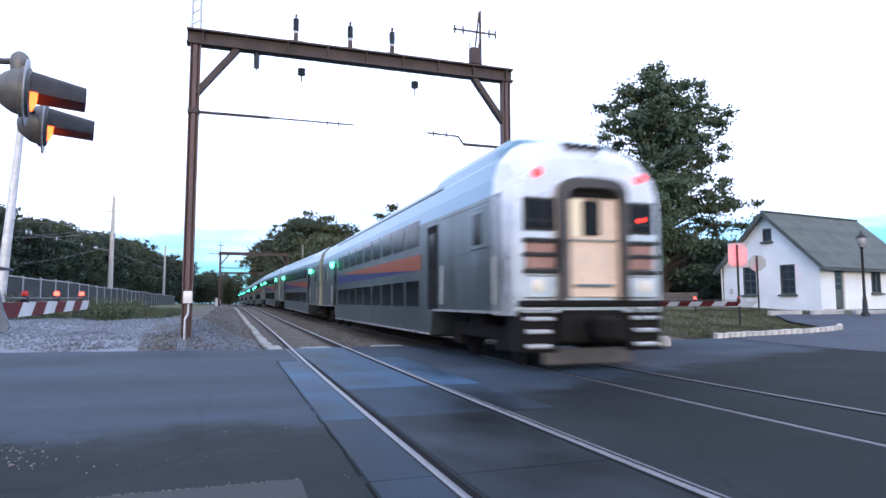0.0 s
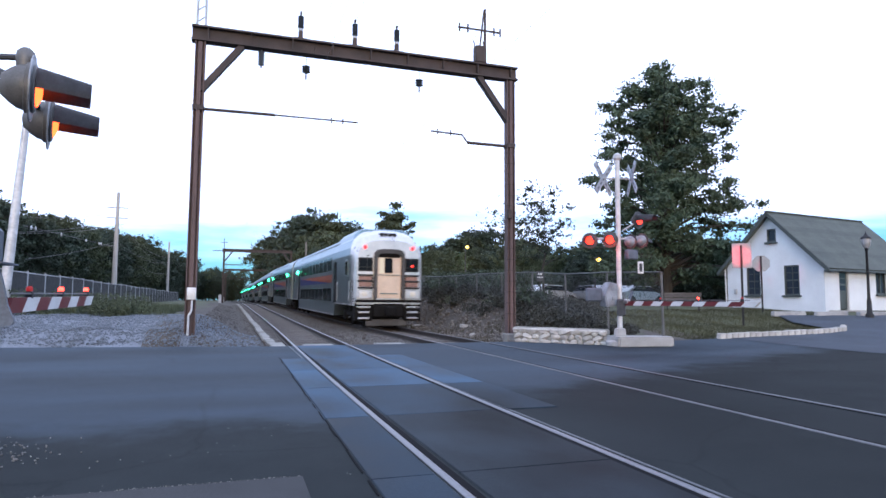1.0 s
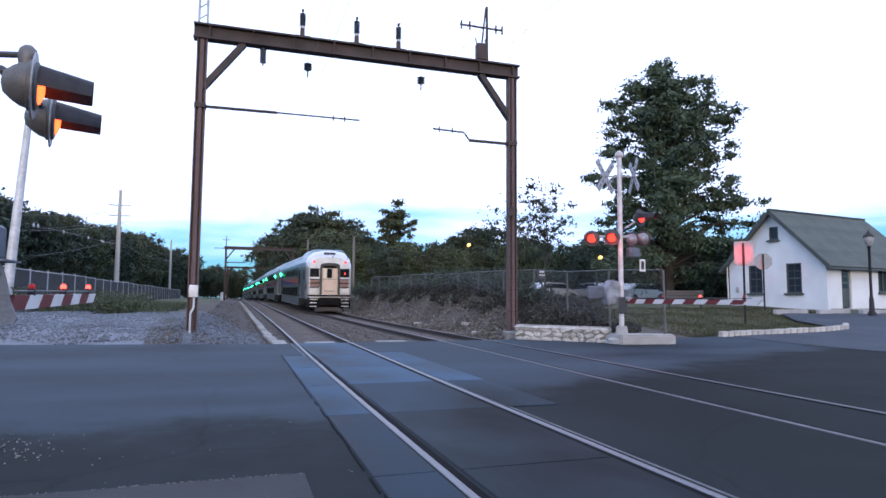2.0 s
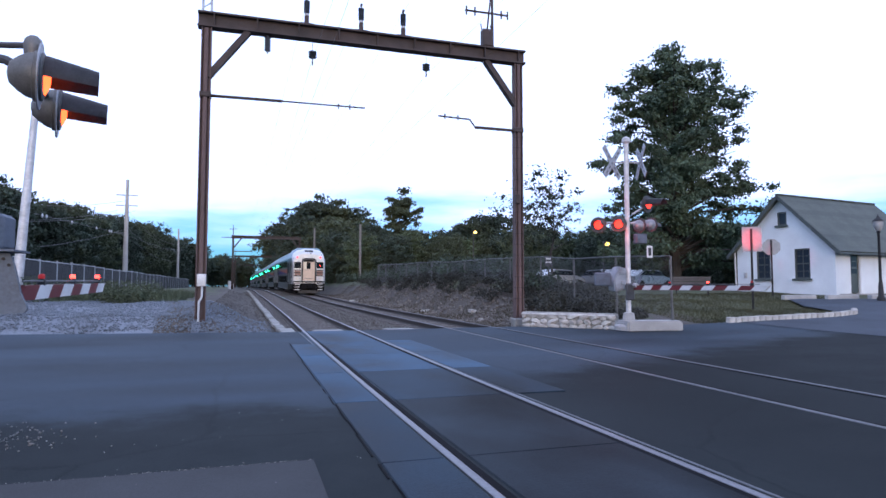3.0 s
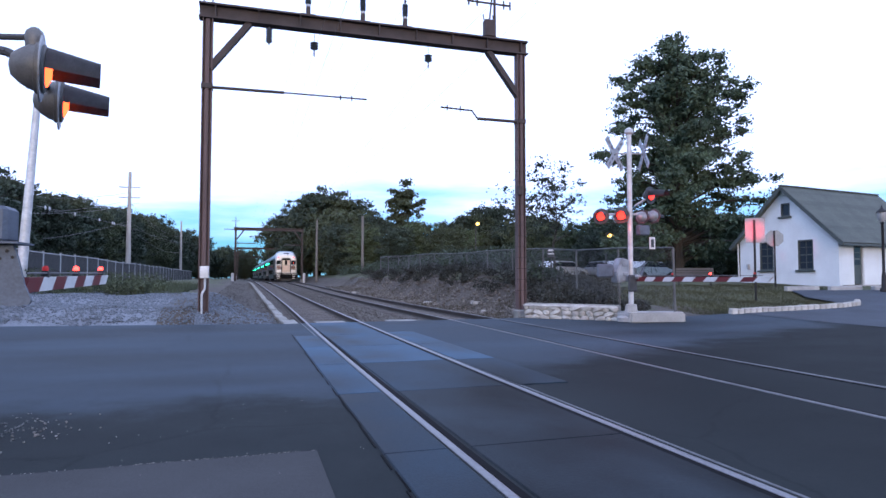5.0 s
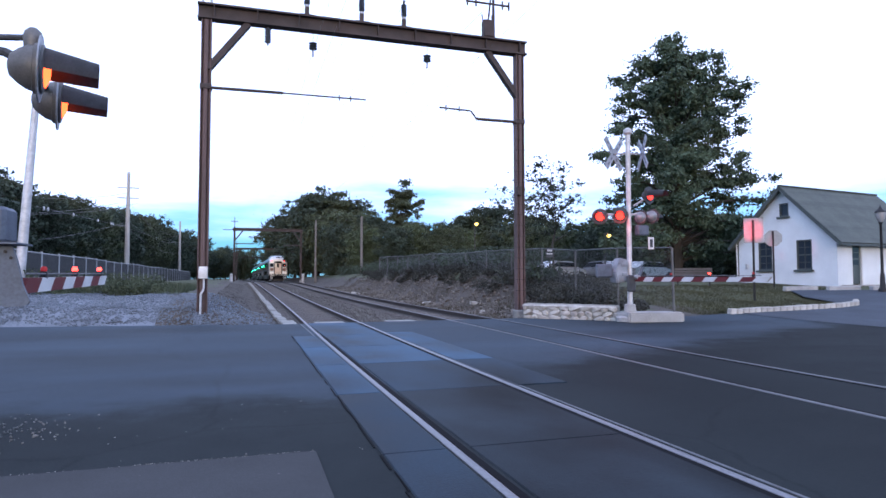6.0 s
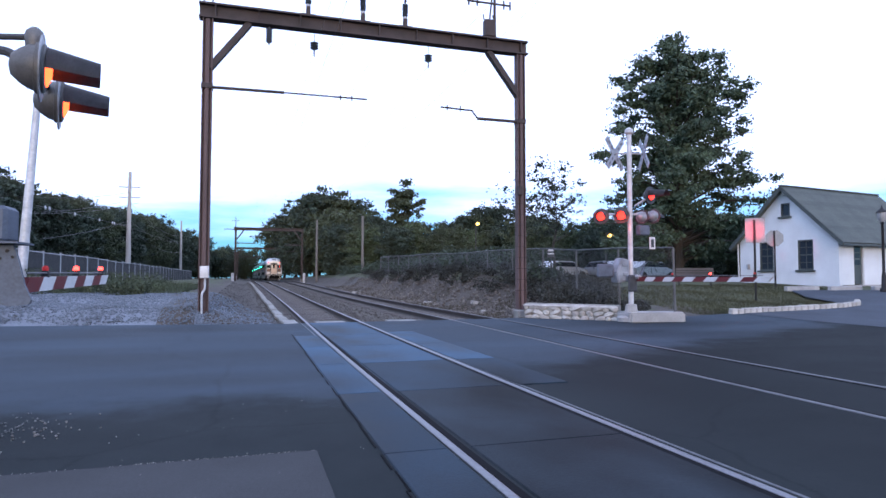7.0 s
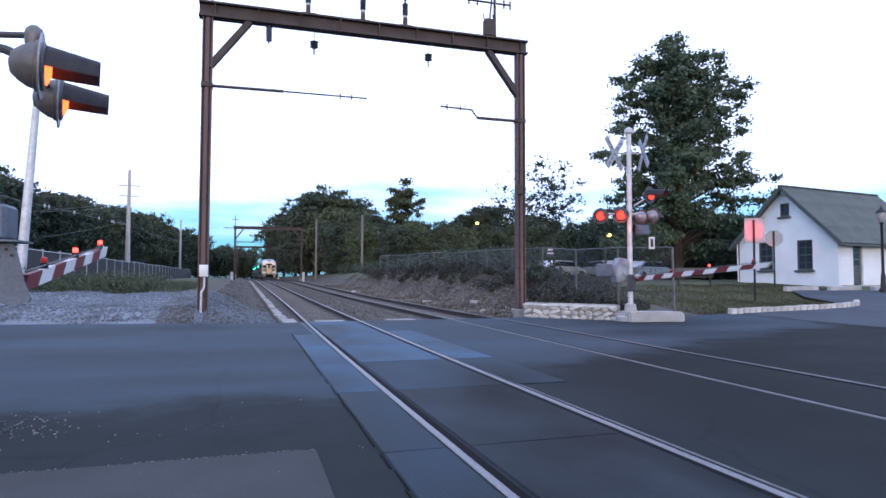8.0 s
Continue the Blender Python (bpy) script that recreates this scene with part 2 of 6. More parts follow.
M["stripe_orange"] = material("orange_stripe", (0.36, 0.085, 0.035), 0.4, var=0.1, bump=0.0)
# The tan of the pale door is the warm sky's reflection put into colour.
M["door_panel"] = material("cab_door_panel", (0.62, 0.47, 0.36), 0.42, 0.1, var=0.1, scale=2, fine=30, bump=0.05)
M["marker_red"] = material("red_marker_panel", (0.26, 0.14, 0.11), 0.4, var=0.2, bump=0.0)
M["pilot"] = material("grimy_pilot_steel", (0.055, 0.052, 0.050), 0.65, 0.2, var=0.3)
M["lit_door"] = glow("lit_door_window", (1.0, 0.90, 0.72), 0.4)
M["green_light"] = glow("green_door_light", (0.02, 1.0, 0.40), 14.0)
M["red_light"] = glow("red_lamp", (1.0, 0.03, 0.02), 6.0)
M["arm_red"] = glow("red_arm_lamp", (1.0, 0.045, 0.03), 8.0)
M["tail_red"] = glow("red_tail_lamp", (1.0, 0.010, 0.015), 4.5)
M["red_hot"] = glow("red_lamp_core", (1.0, 0.085, 0.02), 6.0)
M["red_far"] = glow("red_lamp_lens", (1.0, 0.04, 0.025), 3.4)
M["red_dim"] = glow("red_lamp_dim", (0.6, 0.02, 0.02), 0.35)
M["amber"] = glow("sodium_lamp", (1.0, 0.62, 0.12), 6.0)
M["headlight"] = glow("marker_lens", (1.0, 0.93, 0.85), 0.3)
M["red_paint"] = material("gate_red", (0.12, 0.010, 0.014), 0.5, var=0.15, bump=0.05)
M["crossbuck"] = material("worn_crossbuck_aluminium", (0.30, 0.335, 0.385), 0.55, 0.2, var=0.25, scale=3, fine=40, bump=0.05)
M["white_paint"] = material("gate_white", (0.58, 0.58, 0.58), 0.5, var=0.1, bump=0.05)
M["stucco"] = material("white_stucco", (0.63, 0.66, 0.69), 0.9, var=0.09, scale=0.8, fine=40, bump=0.3)
M["shingle"] = material("grey_green_shingle", (0.066, 0.078, 0.073), 0.9, var=0.2, scale=1.0, fine=12, bump=0.4, island=0.25)
M["trim_dark"] = material("dark_green_trim", (0.05, 0.065, 0.065), 0.6, var=0.2)
M["win_glass"] = glass("house_window_glass", (0.03, 0.04, 0.055), 0.08)
M["sign_back"] = material("bare_sign_back", (0.31, 0.31, 0.315), 0.55, 0.3, var=0.1, scale=4, bump=0.02)
M["post_green"] = material("sign_post_steel", (0.05, 0.05, 0.05), 0.7, var=0.3)
M["slat"] = material("grey_fence_slat", (0.032, 0.035, 0.041), 0.7, var=0.2, scale=2, fine=20, island=0.25)
M["pole_wood"] = material("utility_pole_wood", (0.40, 0.38, 0.36), 0.85, var=0.2, scale=2, fine=30, stretch=(4, 4, 0.3))
M["pole_dark"] = material("dark_utility_pole_wood", (0.16, 0.145, 0.13), 0.85, var=0.25, scale=2, fine=30, stretch=(4, 4, 0.3))
M["bark"] = material("bark", (0.040, 0.034, 0.030), 0.95, var=0.3, scale=6, fine=30, bump=0.6, stretch=(3, 3, 0.5))
M["grass"] = material("grass_ground", (0.056, 0.064, 0.032), 0.95, var=0.35, scale=0.7, fine=30, bump=0.5)
M["dirt"] = material("dirt_ground", (0.058, 0.049, 0.041), 0.95, var=0.35, scale=0.5, fine=18, bump=0.6, bump_d=0.03)
M["car_paint"] = material("silver_car_paint", (0.40, 0.42, 0.45), 0.3, 0.4, var=0.05, bump=0.0)
M["car_paint_dark"] = material("grey_car_paint", (0.18, 0.19, 0.21), 0.3, 0.4, var=0.05, bump=0.0)
M["rubber"] = material("tyre_rubber", (0.02, 0.02, 0.02), 0.85, var=0.2)
M["cable"] = material("cable", (0.10, 0.10, 0.11), 0.6, bump=0.0)


def leaf_material(name, base, var=0.5):
    m = material(name, base, 0.75, var=0.3, scale=0.5, fine=8, bump=0.0, island=var, spec=0.25)
    return m


M["leaf"] = leaf_material("leaves_mid_green", (0.058, 0.072, 0.040))
M["leaf_dark"] = leaf_material("leaves_dark_green", (0.043, 0.060, 0.043))
M["leaf_tall"] = leaf_material("maple_leaves", (0.060, 0.088, 0.058))
M["leaf_light"] = leaf_material("leaves_light_green", (0.072, 0.096, 0.050))
M["blade"] = leaf_material("grass_blades", (0.064, 0.082, 0.050))
M["lawn_blade"] = leaf_material("lawn_blades", (0.064, 0.066, 0.034))
M["dead_grass"] = leaf_material("dead_grass", (0.070, 0.062, 0.044))
M["fence_wire"] = material("dull_galvanised_wire", (0.11, 0.115, 0.12), 0.6, 0.4, var=0.2, bump=0.0)
M["brush"] = leaf_material("brush_twigs", (0.042, 0.044, 0.038))


# ---- mesh helpers ----
def bm_new():
    return bmesh.new()


def box(bm, c, s, rot=None, bevel=0.0):
    """A box of size s about c; rot: a 3x3 or 4x4 turn."""
    m = Matrix.Translation(c) @ (rot.to_4x4() if rot else Matrix.Identity(4)) @ Matrix.Diagonal((*s, 1))
    g = bmesh.ops.create_cube(bm, size=1.0, matrix=m)
    if bevel:
        es = list({e for v in g["verts"] for e in v.link_edges})
        bmesh.ops.bevel(bm, geom=es, offset=bevel, segments=1, affect='EDGES')
    return bm


def rod_between(bm, a, b, r0, r1=None, seg=8):
    """A round bar from a to b."""
    a, b = Vector(a), Vector(b)
    d = b - a
    m = Matrix.Translation((a + b) / 2) @ d.to_track_quat('Z', 'Y').to_matrix().to_4x4()
    bmesh.ops.create_cone(bm, cap_ends=True, segments=seg, radius1=r0, radius2=r0 if r1 is None else r1, depth=d.length, matrix=m)
    return bm


def beam_between(bm, a, b, w, h):
    """A square bar from a to b."""
    a, b = Vector(a), Vector(b)
    d = b - a
    m = Matrix.Translation((a + b) / 2) @ d.to_track_quat('Z', 'Y').to_matrix().to_4x4() @ Matrix.Diagonal((w, h, d.length, 1))
    bmesh.ops.create_cube(bm, size=1.0, matrix=m)
    return bm


def lathe(bm, profile, seg=16, m=None):
    """Turns (radius, height) pairs round z, then moves the result by m."""
    m = m or Matrix.Identity(4)
    rings = []
    for r, z in profile:
        rings.append([bm.verts.new(m @ Vector((r * math.cos(2 * math.pi * i / seg), r * math.sin(2 * math.pi * i / seg), z))) for i in range(seg)])
    for a, b in zip(rings, rings[1:]):
        for i in range(seg):
            bm.faces.new((a[i], a[(i + 1) % seg], b[(i + 1) % seg], b[i]))
    bm.faces.new(list(reversed(rings[0])))
    bm.faces.new(rings[-1])
    return bm


def prism(bm, pts, a, b, axis=1):
    """Extrudes a closed outline of 2D points along an axis from a to b."""
    def at(p, t):
        return {0: (t, p[0], p[1]), 1: (p[0], t, p[1]), 2: (p[0], p[1], t)}[axis]
    lo = [bm.verts.new(at(p, a)) for p in pts]
    hi = [bm.verts.new(at(p, b)) for p in pts]
    n = len(pts)
    bm.faces.new(lo)
    bm.faces.new(list(reversed(hi)))
    for i in range(n):
        bm.faces.new((lo[i], hi[i], hi[(i + 1) % n], lo[(i + 1) % n]))
    bmesh.ops.recalc_face_normals(bm, faces=bm.faces)
    return bm


def mesh_of(name, bm, mat, smooth=False):
    me = bpy.data.meshes.new(name)
    bmesh.ops.recalc_face_normals(bm, faces=bm.faces)
    bm.to_mesh(me)
    bm.free()
    me.materials.append(mat)
    if smooth:
        me.polygons.foreach_set("use_smooth", [True] * len(me.polygons))
        me.set_sharp_from_angle(angle=radians(40))
    return me


def part(name, bm, mat, parent, label="", smooth=False, at=None):
    """Links a bmesh as one mesh under a thing or a part."""
    ob = new(name, mesh_of(name, bm, mat, smooth))
    ob.parent = parent
    if at is not None:
        ob.matrix_basis = at
    if label:
        tagged(ob, label)
    return ob


def thing(name, m, label, category, group="", kind=""):
    ob = new(name)
    ob.matrix_basis = m
    return tagged(ob, label, category, group, kind)


def solid(name, bm, mat, label, category="", group="", kind="", smooth=False, m=None):
    """A thing that is one mesh."""
    ob = new(name, mesh_of(name, bm, mat, smooth))
    if m is not None:
        ob.matrix_basis = m
    return tagged(ob, label, category, group, kind)


def raw_mesh(name, verts, faces, mat):
    me = bpy.data.meshes.new(name)
    verts = np.asarray(verts, dtype=np.float32)
    faces = np.asarray(faces, dtype=np.int32)
    k = faces.shape[1]
    me.vertices.add(len(verts))
    me.vertices.foreach_set("co", verts.ravel())
    me.loops.add(faces.size)
    me.loops.foreach_set("vertex_index", faces.ravel())
    me.polygons.add(len(faces))
    me.polygons.foreach_set("loop_start", np.arange(0, faces.size, k, dtype=np.int32))
    me.update(calc_edges=True)
    me.validate()
    me.materials.append(mat)
    return me


def smoothstep(a, b, v):
    s = np.clip((np.asarray(v, dtype=float) - a) / (b - a), 0, 1)
    return s * s * (3 - 2 * s)


# ---- the lie of the land ----
TRACK_1, TRACK_2, HALF_GAUGE = 2.305, 6.37, 0.78
ROAD_FAR = 18.35


def bend(y):
    """How far the line has swung to the left at y."""
    return -0.016 * 10 * np.logaddexp(0, (np.asarray(y, dtype=float) - 27) / 10)


BOW_Y = [4, 6, 9, 14, 19, 25, 33, 47, 66, 85, 105, 140, 200]
BOW_NEAR = [0.0, 0.0, 0.0, 0.06, 0.14, 0.26, 0.34, 0.40, 0.36, 0.34, 0.36, 0.4, 0.2]
BOW_FAR = [0.0, 0.06, 0.20, 0.33, 0.50, 0.59, 0.54, 0.42, 0.34, 0.34, 0.38, 0.42, 0.2]


def line_x(centre, y):
    """Where the middle line (or a rail) of a track lies at y: the tracks bow a little to the right past the crossing."""
    y = np.asarray(y, dtype=float)
    bow = sum(np.interp(y + d, BOW_Y, BOW_FAR if centre > 4.5 else BOW_NEAR) for d in (-4, -2, 0, 2, 4)) / 5
    return centre + bend(y) + bow


def rise(y):
    """Height of the rail heads at y."""
    return 0.8 * smoothstep(22, 100, y)


EDGE_X = [-60, 1, 8.6, 10.4, 15.3, 20.4, 21.5, 21.9, 22.3, 24.4, 28.9, 40, 80]
EDGE_Y = [28.7, 18.35, 18.73, 16.66, 17.12, 17.3, 17.7, 18.4, 20.4, 23.2, 21.9, 21.4, 21.4]


def road_edge(x):
    """The far edge of the road and the lot."""
    return np.interp(x, EDGE_X, EDGE_Y)


def lot(x, y):
    """The station lot climbs away from the crossing."""
    d = 0.297 * np.asarray(x) + 0.955 * np.asarray(y)
    up = 0.078 * np.logaddexp(0, (d - 20) / 1.2) * 1.2
    up = 1.15 - np.logaddexp(0, (1.15 - up) / 0.15) * 0.15
    return np.maximum(up, 0) * smoothstep(9.0, 12.5, x)


def ground_z(x, y):
    x, y = np.asarray(x, dtype=float), np.asarray(y, dtype=float)
    b = bend(y)
    u = x - b
    past = smoothstep(0.0, 0.55, y - road_edge(x))
    bed = rise(y) - 0.20
    left = smoothstep(0.9, -1.6, u) * (0.44 * smoothstep(-0.05, 1.7, y - road_edge(x)) + 0.25 * smoothstep(0.5, 7, y - road_edge(x)) + 0.1 * smoothstep(-3, -8, u) * smoothstep(2, 7, y - road_edge(x))) + rise(y) * 0.3 * smoothstep(0.9, -1.6, u)
    right = smoothstep(8.3, 11.5, u)
    z_out = bed * (1 - smoothstep(0.9, -1.6, u)) + left
    bank = np.maximum(lot(x, y), rise(y) * 0.9) + 0.75 * smoothstep(9.5, 11.8, u) * smoothstep(19, 30, y) * smoothstep(15.5, 12.8, u)
    z = z_out * (1 - right) + bank * right
    far = smoothstep(150, 400, np.hypot(x, y))
    z = z * (1 - far) + 1.0 * far
    near = -0.12 + lot(x, y)
    z = near * (1 - past) + (z - 0.02) * past
    lump = 0.06 * (np.sin(1.7 * x + 0.6 * y) * np.sin(0.9 * y - 1.1 * x + 1.3)) * past
    lump = lump * (1 - smoothstep(0.5, 1.2, u) * smoothstep(8.8, 8.2, u))
    return z + lump


# ---- ground, road, tracks ----
def axis_steps(lo, hi, near_lo, near_hi, fine):
    mid = list(np.arange(near_lo, near_hi + 1e-6, fine))
    out, s, v = [], fine, near_hi
    while v < hi:
        s *= 1.25
        v = min(hi, v + s)
        out.append(v)
    before, s, v = [], fine, near_lo
    while v > lo:
        s *= 1.25
        v = max(lo, v - s)
        before.append(v)
    return np.array(list(reversed(before)) + mid + out)


def make_ground():
    xs, ys = axis_steps(-2500, 2500, -16, 40, 0.5), axis_steps(-2500, 2500, 12, 75, 0.5)
    gx, gy = np.meshgrid(xs, ys)
    z = ground_z(gx, gy)
    nx, ny = len(xs), len(ys)
    verts = np.stack([gx.ravel(), gy.ravel(), z.ravel()], 1)
    i = np.arange((nx - 1) * (ny - 1))
    a = (i // (nx - 1)) * nx + i % (nx - 1)
    faces = np.stack([a, a + 1, a + nx + 1, a + nx], 1)
    me = raw_mesh("ground", verts, faces, M["grass"])
    for k in ("gravel", "dirt"):
        me.materials.append(M[k])
    cx, cy = verts[faces, 0].mean(1), verts[faces, 1].mean(1)
    u = cx - bend(cy)
    idx = np.zeros(len(faces), dtype=np.int32)
    wob = np.sin(cx * 1.3 + cy) * 0.5 + np.sin(cy * 0.7) * 0.6
    idx[(u > -14) & (u < -2.6 + wob) & (cy < 28 + wob) & (cy > 2)] = 1
    idx[(u > -2.6 + wob) & (u < 11.6 + wob * 0.4) & (cy > 17)] = 2
    idx[(u > -1.6) & (u < 1.2) & (cy < 23 + wob)] = 1
    idx[(cx > 13) & (cx < 15.6) & (cy > 15.5) & (cy < 19 + wob)] = 2
    me.polygons.foreach_set("material_index", idx)
    me.polygons.foreach_set("use_smooth", [True] * len(faces))
    tagged(new("ground", me), "gravel, bare dirt and grass beside the railway", "ground", kind="structure")


def sheet(name, x0, x1, y0, y1, mat, label, category, lift, step=0.5, edge=None):
    """A paved sheet that follows the lot's slope; edge(x) gives its far side."""
    xs = np.linspace(x0, x1, max(2, int((x1 - x0) / step) + 1))
    n = max(2, int((y1 - y0) / step) + 1)
    verts, faces = [], []
    for x in xs:
        top = edge(x) if edge else y1
        for k in range(n):
            y = y0 + (top - y0) * k / (n - 1)
            verts.append((x, y, float(lot(x, y)) + lift))
    for i in range(len(xs) - 1):
        for k in range(n - 1):
            a = i * n + k
            faces.append((a, a + n, a + n + 1, a + 1))
    me = raw_mesh(name, verts, faces, mat)
    me.polygons.foreach_set("use_smooth", [True] * len(faces))
    return tagged(new(name, me), label, category, kind="structure")


def make_road():
    sheet("road", -60, 70, -14, 18, M["asphalt"], "worn blue-grey asphalt road across the tracks", "road", 0.0, 0.35, road_edge)
    # the pale old apron at the kerb
    sheet("road_apron", -8, 0.5, -4, 4.79, M["asphalt_old"], "pale worn asphalt apron with a ragged edge", "pavement", 0.012, 0.4)
    # the lot's paler drive behind the grass island
    xs = np.linspace(15.9, 75, 180)
    verts, faces = [], []
    for k, x in enumerate(xs):
        y0, y1 = 12.2 - min(7.0, (x - 15.9) * 2.2), float(road_edge(x)) - 0.02
        for j in range(14):
            y = y0 + (y1 - y0) * j / 13
            verts.append((x, y, float(lot(x, y)) + 0.013))
    for k in range(len(xs) - 1):
        for j in range(13):
            a = k * 14 + j
            faces.append((a, a + 14, a + 15, a + 1))
    me = raw_mesh("lot_pavement", verts, faces, M["lot_asphalt"])
    tagged(new("lot_pavement", me), "pale grey asphalt drive in front of the station house", "pavement", kind="structure")
    # loose gravel on the near lane
    rng = np.random.default_rng(3)
    n = 110
    px = -1.85 + rng.normal(0, 0.25, n)
    py = 6.15 + rng.normal(0, 0.35, n)
    scatter("loose_gravel", px, py, np.zeros(n) + 0.008, 0.005, 0.016, M["crumb"], "pale crumbs of gravel on the asphalt", rng)
    n = 170
    ex = np.concatenate([rng.uniform(-0.75, 0.49, 110), rng.uniform(-3, -0.75, 60)])
    scatter("edge_crumbs", ex, 4.80 + rng.normal(0, 0.008, n), np.zeros(n) + 0.012, 0.003, 0.006, M["concrete_old"], "pale crumbs along the apron's broken edge", rng)
    n = 30
    scatter("road_crumbs", rng.uniform(-2, 0.9, n), rng.uniform(3.6, 6.8, n), np.zeros(n) + 0.012, 0.004, 0.008, M["crumb"], "a few loose crumbs of stone on the road", rng)


OCT = np.array([(1, 0, 0), (-1, 0, 0), (0, 1, 0), (0, -1, 0), (0, 0, 1), (0, 0, -1)], dtype=float)
OCT_F = np.array([(0, 2, 4), (2, 1, 4), (1, 3, 4), (3, 0, 4), (2, 0, 5), (1, 2, 5), (3, 1, 5), (0, 3, 5)])


def scatter(name, px, py, pz, lo, hi, mat, label, rng):
    """Many small stones as one mesh."""
    n = len(px)
    s = rng.uniform(lo, hi, (n, 1, 1)) * rng.uniform(0.6, 1.3, (n, 6, 1)) * np.array([1, 1, 0.75])
    a = rng.uniform(0, 6.28, n)
    ca, sa = np.cos(a), np.sin(a)
    v = OCT[None] * s
    v = np.stack([v[..., 0] * ca[:, None] - v[..., 1] * sa[:, None], v[..., 0] * sa[:, None] + v[..., 1] * ca[:, None], v[..., 2]], 2)
    v += rng.normal(0, 0.12, v.shape) * s
    v += np.stack([px, py, pz], 1)[:, None]
    f = (OCT_F[None] + 6 * np.arange(n)[:, None, None]).reshape(-1, 3)
    return tagged(new(name, raw_mesh(name, v.reshape(-1, 3), f, mat)), label, "stones", kind="stuff")


def rail_mesh(centre, name, material_key, profile, y0, y1):
    """A profile swept along the line."""
    ys = [y0] + [float(v) for v in np.arange(max(y0, 0), y1, 2.0)] + [y1]
    bm = bm_new()
    rings = []
    for y in ys:
        x, z = float(line_x(centre, y)), float(rise(y))
        rings.append([bm.verts.new((x + p[0], y, z + p[1])) for p in profile])
    n = len(profile)
    for a, b in zip(rings, rings[1:]):
        for i in range(n):
            bm.faces.new((a[i], b[i], b[(i + 1) % n], a[(i + 1) % n]))
    return bm


RAIL_BODY = [(-0.07, -0.175), (0.07, -0.175), (0.07, -0.16), (0.012, -0.14), (0.012, -0.045), (0.036, -0.036), (0.036, -0.006), (-0.036, -0.006), (-0.036, -0.036), (-0.012, -0.045), (-0.012, -0.14), (-0.07, -0.16)]
RAIL_HEAD = [(-0.035, -0.006), (0.035, -0.006), (0.033, 0.006), (0.022, 0.012), (-0.022, 0.012), (-0.033, 0.006)]


def make_track(centre, what):
    t = thing("railway_track", pose(0, 0, 0), f"steel rails on weathered timber ties, {what}", "railway track", "tracks", kind="structure")
    for side in (-1, 1):
        r = part("rail", rail_mesh(centre + side * HALF_GAUGE, "rail", None, RAIL_BODY, -20, 320), M["rail_side"], t, "rusty steel rail", True)
        part("rail_head", rail_mesh(centre + side * HALF_GAUGE, "rail_head", None, RAIL_HEAD, -20, 320), M["rail_head"] if centre < 4 else M["rail_dim"], r, "polished running surface of the rail", True)
    bm = box(bm_new(), (0, 0, 0), (2.6, 0.22, 0.17), bevel=0.015)
    me = mesh_of("tie", bm, M["tie"])
    rng = random.Random(int(centre * 10))
    y = ROAD_FAR + 0.45
    while y < 125:
        o = new("tie", me)
        o.parent = t
        o.matrix_basis = pose(float(line_x(centre, y)) + rng.uniform(-0.05, 0.05), y, float(rise(y)) - 0.255 + rng.uniform(-0.008, 0.008), 0, 0, rng.uniform(-1.2, 1.2) - math.degrees(math.atan2(float(line_x(centre, y + 1) - line_x(centre, y)), 1)))
        y += 0.56
    return t


